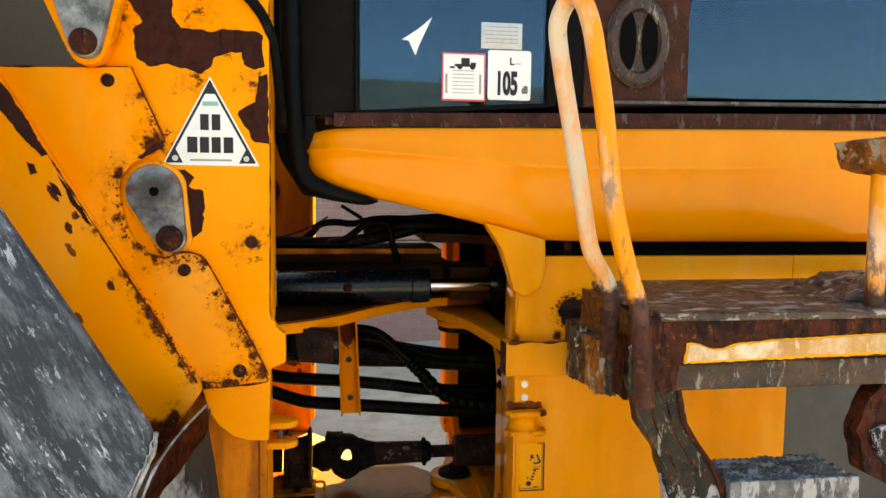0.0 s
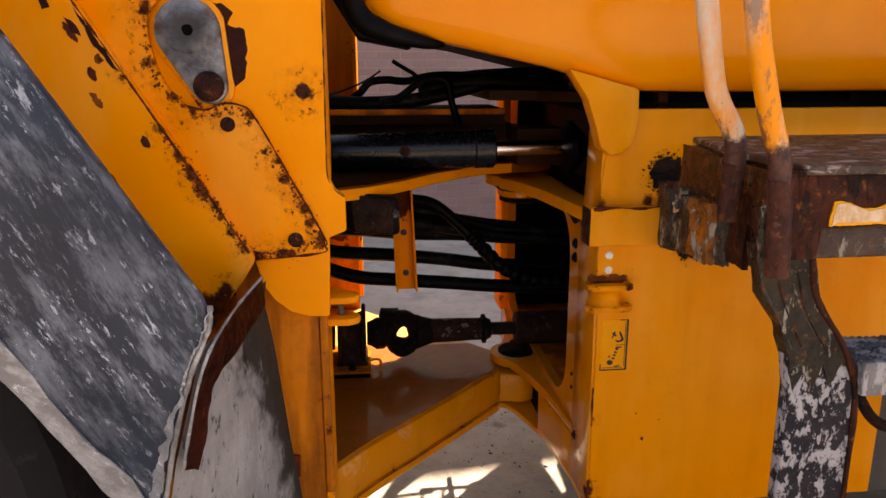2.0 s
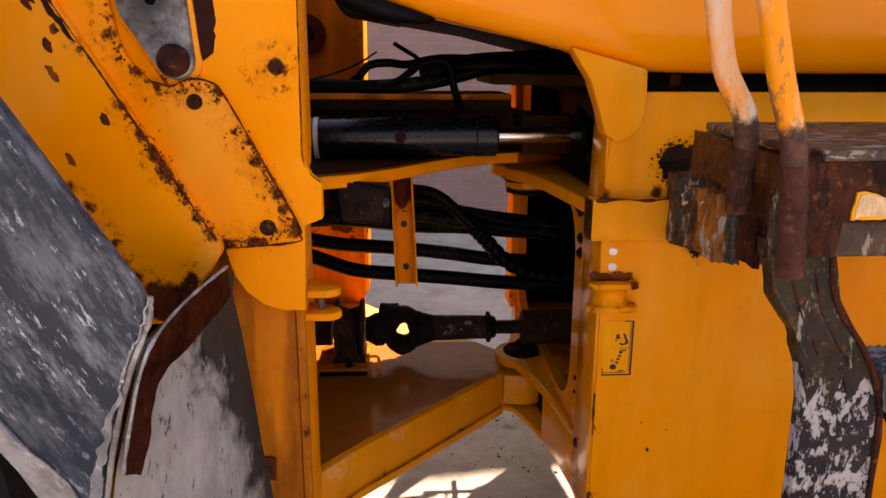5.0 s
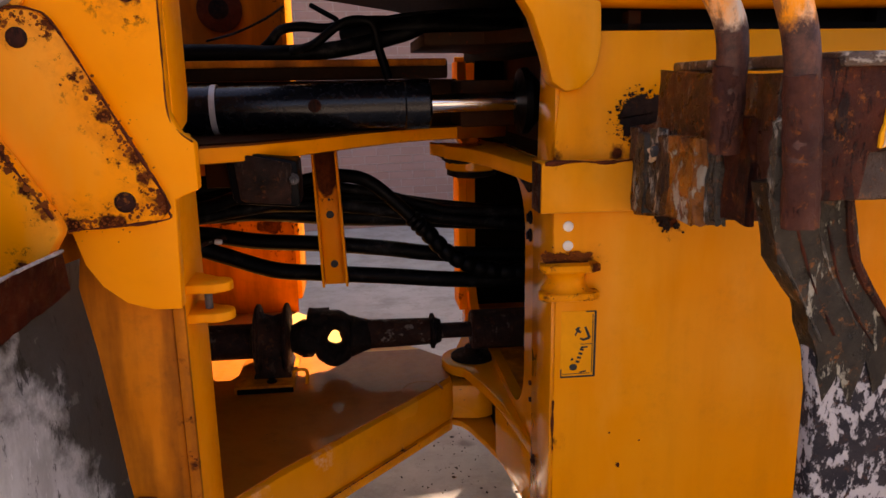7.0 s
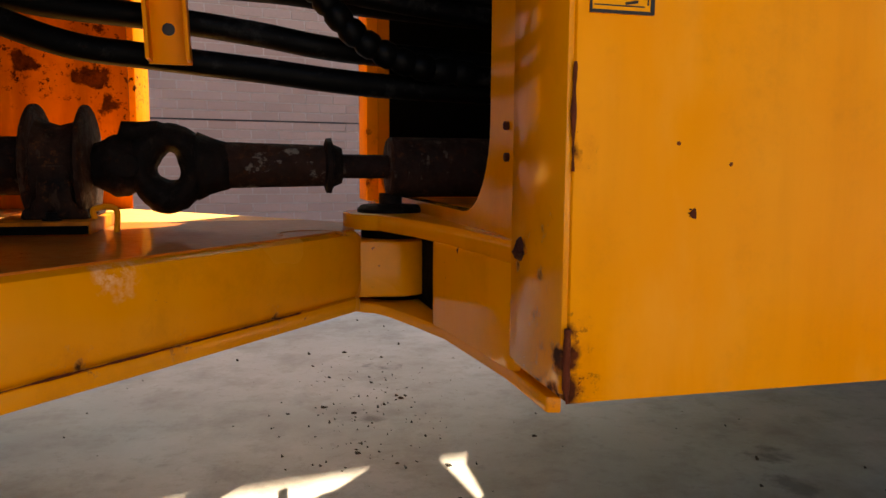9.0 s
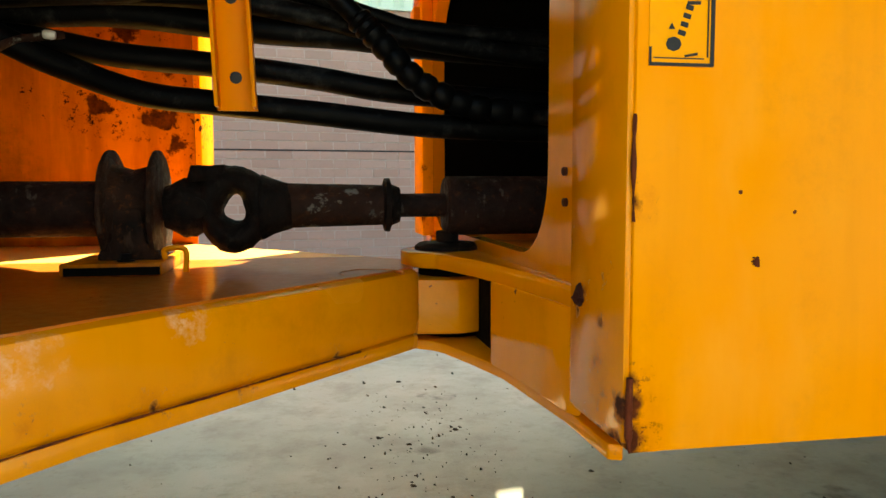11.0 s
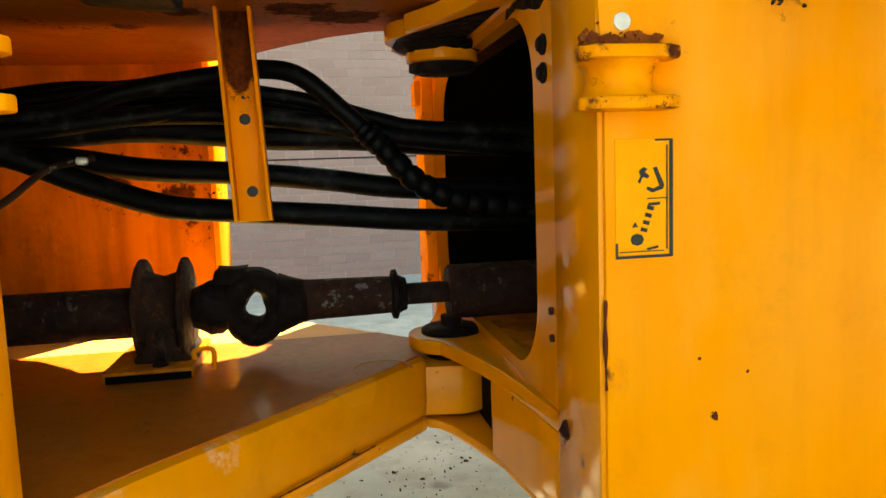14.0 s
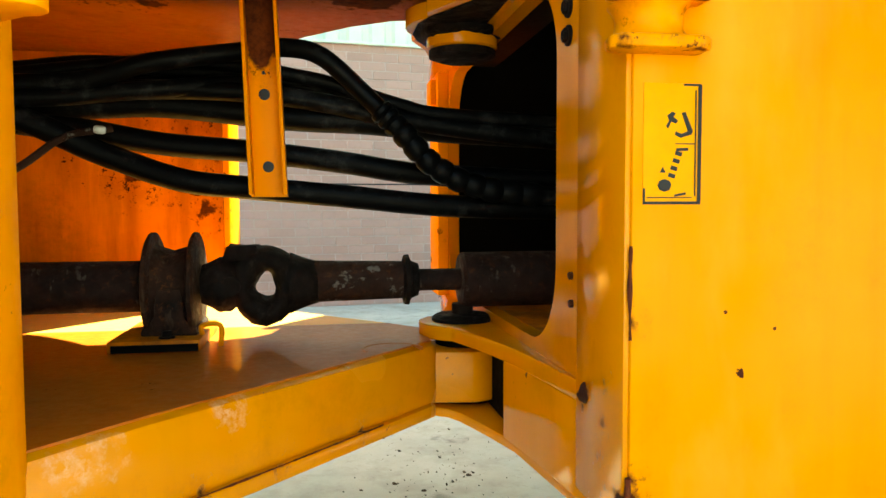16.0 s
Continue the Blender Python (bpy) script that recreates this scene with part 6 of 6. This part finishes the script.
tagged(part("sooty_specks", flecks([(0.170, 1.128), (0.198, 1.124), (0.200, 1.098), (0.186, 1.085), (0.176, 1.102)], -0.0012, 60000, 0.0035, 0.006), m_scab, steps, "black specks of rust"), "black specks of rust", kind="stuff")
part("flake_strip", roughen(prism([(0.086, 1.300), (0.094, 1.306), (0.097, 1.25), (0.100, 1.215), (0.092, 1.212), (0.088, 1.25)], -0.480, -0.470, "v", 0), 4, 0.004, 70, 6.0), m_scale, steps, "pale lifting flakes")
bolt("clamp_bolt", 0.112, -0.135, 1.240, 0.009, steps, m_steel, (-1, 0, 0), 0.010)
tread = part("upper_tread", prism([(0.125, -0.515), (0.62, -0.515), (0.95, -0.515), (0.95, -0.03), (0.16, -0.06), (0.135, -0.20)], 1.352, 1.366, "z", 0.004), m_tread, loader, "rusty step plate with lifting paint")
part("tread_face", prism([(0.104, 1.36), (0.95, 1.366), (0.95, 1.286), (0.60, 1.282), (0.30, 1.275), (0.166, 1.272), (0.160, 1.226), (0.106, 1.226)], -0.508, -0.494, "v", 0.003), m_rust, tread)
torn = [(0.172, 1.276), (0.176, 1.312), (0.188, 1.314), (0.205, 1.309), (0.225, 1.301), (0.245, 1.303), (0.27, 1.311), (0.31, 1.314), (0.35, 1.318), (0.42, 1.319), (0.50, 1.323), (0.60, 1.326), (0.95, 1.332), (0.95, 1.290), (0.60, 1.286), (0.30, 1.279)]
part("tread_strip", prism(ragged(torn, 0.0016, 90, 0.004), -0.511, -0.507, "v", 0.001), m_rail_edge, tread, "torn strip of peeling yellow paint")
part("strip_primer", prism(ragged([(u + 0.003, z - 0.003 if i else z + 0.002) for i, (u, z) in enumerate(torn[:13])] + [(0.95, 1.297), (0.60, 1.292), (0.30, 1.284), (0.18, 1.281)], 0.0018, 110, 0.004), -0.5125, -0.5095, "v", 0), m_primer, tread, "pale bared primer")
part("tread_lower_rail", roughen(box(0.16, 0.95, -0.493, -0.46, 1.224, 1.276, 0.003), 3, 0.0018, 60, 3.0), m_rust_grey, tread, "grey-brown flaking lower bar")
leg = part("step_leg", prism([(0.172, 1.05), (0.266, 1.058), (0.298, 0.985), (0.305, 0.90), (0.305, 0.55), (0.185, 0.55), (0.183, 0.9), (0.182, 0.99)], -0.445, -0.415, "v", 0.006), m_legpaint, loader, "step leg with flaking black and white paint")
part("leg_neck", roughen(prism([(0.098, 1.235), (0.150, 1.245), (0.194, 1.238), (0.217, 1.14), (0.274, 1.060), (0.292, 1.015), (0.268, 1.03), (0.250, 0.992), (0.236, 1.035), (0.222, 0.975), (0.203, 1.02), (0.188, 0.985), (0.172, 1.05), (0.155, 1.10), (0.120, 1.15)], -0.447, -0.417, "v", 0), 3, 0.003, 40), m_neck, leg, "bent rusty neck")
# pale seams draw highlights on the bent neck; the others are rust
for i, (a, b, c, r) in enumerate((((0.128, 1.215), (0.158, 1.135), (0.196, 1.060), 0.0020), ((0.150, 1.225), (0.178, 1.145), (0.222, 1.070), 0.0018), ((0.172, 1.190), (0.196, 1.120), (0.246, 1.045), 0.0020), ((0.118, 1.165), (0.148, 1.115), (0.180, 1.055), 0.0018))):
    seam("neck_streak", [(u, -0.447, z) for u, z in (a, b, c)], r, m_scale if i % 2 else m_rust, leg, "pale streak painted as a highlight" if i % 2 else "rusty streak")
part("leg_edge", tube([(0.190, -0.446, 1.238), (0.208, -0.447, 1.15), (0.264, -0.447, 1.066), (0.294, -0.446, 1.0), (0.304, -0.446, 0.9), (0.304, -0.446, 0.55)], 0.0065, 8, 8, None, 1.0, lambda i: 0.9 + 0.4 * noise.noise(Vector((i * 0.4, 1.3, 0)))), m_rust, leg)
low = part("lower_tread", box(0.300, 0.560, -0.452, -0.330, 0.985, 1.004, 0.003), m_grating, loader, "worn grey serrated step grating")
for i in range(5):
    v = -0.450 + i * 0.026
    bm = bmesh.new()
    prism([(0.300, 1.002)] + [(0.300 + 0.007 * k, 1.032 + (0.0018 if k % 2 else -0.0018) + 0.006 * noise.noise(Vector((k * 0.23, i * 1.7, 0)))) for k in range(38)] + [(0.560, 1.002)], v, v + 0.012, "v", 0, bm)
    part("grating_bar", bm, m_grating, low)
part("lower_tread_face", box(0.298, 0.563, -0.464, -0.452, 0.978, 1.037, 0.003), m_grating, low)
# tank's unseen length and width are extended to block sun below the machine
part("fuel_tank", box(0.714, 2.6, 0.02, 1.30, 0.46, 1.40, 0.02), plain("dark_tank_paint", (0.06, 0.057, 0.055), 0.55, 0, 0.3, 12), loader, "dark grey tank behind the steps")
part("rear_post", lathe([(0, 0.017), (0.26, 0.017)], (0.572, -0.46, 1.362), (0, 0, 1), 16), m_rail, steps)
part("rear_post_clamp", roughen(prism([(0.516, 1.672), (0.58, 1.682), (0.64, 1.675), (0.63, 1.625), (0.56, 1.612), (0.530, 1.625)], -0.52, -0.40, "v", 0), 4, 0.006, 45, 4.0), m_ochre, steps, "crumbling rusty clamp")
part("rear_clump", roughen(prism([(0.50, 1.362), (0.54, 1.374), (0.58, 1.388), (0.62, 1.405), (0.72, 1.41), (0.72, 1.362)], -0.42, -0.24, "v", 0), 6, 0.008, 60, 5.0), m_tread, steps, "lump of flaking ochre rust")

# unseen box and step shapes, cut so that their shadows leave the sun patches
part("shadow_box", box(0.95, 2.6, 1.324, 1.70, 0.70, 1.40, 0.02), plain("shadow_box_paint", (0.07, 0.06, 0.05), 0.6, 0, 0.3, 12), loader, "unseen dark box added to block the sun")
shadow_step = part("shadow_step", prism([(0.175, 1.00), (0.285, 1.00), (0.272, 1.20), (0.262, 1.40), (0.262, 1.58), (0.205, 1.58), (0.232, 1.40), (0.190, 1.20)], 1.745, 1.765, "v", 0.003), m_legpaint, loader, "unseen step shape added to cast shadows on the yard")
part("shadow_panel", prism([(0.553, 0.98), (0.682, 1.02), (0.712, 1.10), (0.93, 1.46), (0.93, 1.60), (0.525, 1.60), (0.522, 1.33), (0.510, 1.29), (0.535, 1.27), (0.553, 1.15)], 1.745, 1.765, "v", 0.003), m_rust, shadow_step)
part("shadow_panel", prism([(0.748, 0.98), (1.0, 0.98), (1.0, 1.56), (0.925, 1.43), (0.80, 1.17)], 1.745, 1.765, "v", 0.003), m_rust, shadow_step)
for z, t in ((1.316, 0.014), (1.424, 0.016), (1.462, 0.06)):
    part("shadow_rail", box(0.338, 0.53, 1.745, 1.765, z - t / 2, z + t / 2, 0.002), m_rust, shadow_step)
part("shadow_tread", box(0.41, 0.88, 1.36, 1.765, 1.49, 1.506, 0.003), m_tread, shadow_step)
for u in (0.395, 0.47):
    part("shadow_bar", prism([(u - 0.055, 1.31), (u - 0.043, 1.31), (u + 0.006, 1.42), (u + 0.02, 1.60), (u + 0.004, 1.60), (u - 0.008, 1.42)], 1.745, 1.765, "v", 0.001), m_rust, shadow_step)
for z in (1.335, 1.435, 1.515, 1.59):
    part("shadow_rung", prism([(0.26, z + 0.03), (0.40, z), (0.40, z + 0.016), (0.26, z + 0.046)], 1.747, 1.763, "v", 0.001), m_rust, shadow_step)

# wheels on the far side
for u, v, name in ((-1.72, 1.28, "front_wheel"), (1.95, 1.36, "rear_wheel")):
    part(name, lathe([(0, 0.42), (0.0, 0.52), (0.02, 0.60), (0.04, 0.70), (0.08, 0.735), (0.40, 0.735), (0.44, 0.70), (0.46, 0.60), (0.48, 0.42)], (u, v, 0.735), (0, 1, 0), 56), m_tyre, loader, "large dusty black tyre")

# second hanger of the step, further back
hang = part("rear_hanger", roughen(prism([(0.545, 1.13), (0.566, 1.19), (0.60, 1.225), (0.74, 1.225), (0.74, 1.02), (0.62, 1.02), (0.565, 1.05)], -0.47, -0.43, "v", 0), 3, 0.005, 40, 3.0), m_rust, steps, "rusty step hanger with bleached paint")
part("hanger_paint", roughen(prism([(0.57, 1.13), (0.60, 1.14), (0.66, 1.12), (0.70, 1.10), (0.70, 1.04), (0.63, 1.045), (0.585, 1.08)], -0.479, -0.470, "v", 0), 3, 0.003, 60, 1.0), m_legpaint, steps)
part("tank_guard", prism([(0.575, 0.80), (0.60, 0.835), (0.72, 0.84), (0.72, 0.66), (0.64, 0.675), (0.585, 0.70)], -0.22, -0.19, "v", 0.006), m_steel, loader, "grey bent guard plate by the tank")
part("guard_pipe", tube([(0.51, -0.15, 0.86), (0.53, -0.19, 0.80), (0.56, -0.20, 0.775), (0.60, -0.20, 0.77)], 0.012, 10, 6), m_scab, loader, "short dark bent pipe")

# -- bricks: those behind the pivot are single pieces, the rest one sheet --
random.seed(7)
def brick_mesh(length):
    b = prism([(0.005, 0.005), (length - 0.005, 0.005), (length - 0.005, COURSE - 0.005), (0.005, COURSE - 0.005)], 0.0, 0.02, "v", 0)
    me = finish(b, "brick", 20)
    me.materials.append(m_brick)
    return me


brick = brick_mesh(LENGTH)
rest = bmesh.new()
count = 0
for row in range(int(BRICK_TOP / COURSE)):
    for k in range(-30, 30):
        u, z = k * LENGTH + (LENGTH / 2 if row % 2 else 0), row * COURSE
        push = random.uniform(-0.0015, 0.0015)
        if -1.35 < u < 0.80 and count < 300 and 0.2 < z:
            ob = new("brick", brick)
            ob.parent = brick_wall
            ob.location = (u, push, z)
            count += 1
        else:
            prism([(u + 0.005, z + 0.005), (u + LENGTH - 0.005, z + 0.005), (u + LENGTH - 0.005, z + COURSE - 0.005), (u + 0.005, z + COURSE - 0.005)], push, 0.02, "v", 0, rest)
more = new("brickwork", finish(rest, "brickwork", 20))
more.data.materials.append(m_brick)
more.parent = brick_wall
tagged(more, kind="stuff")
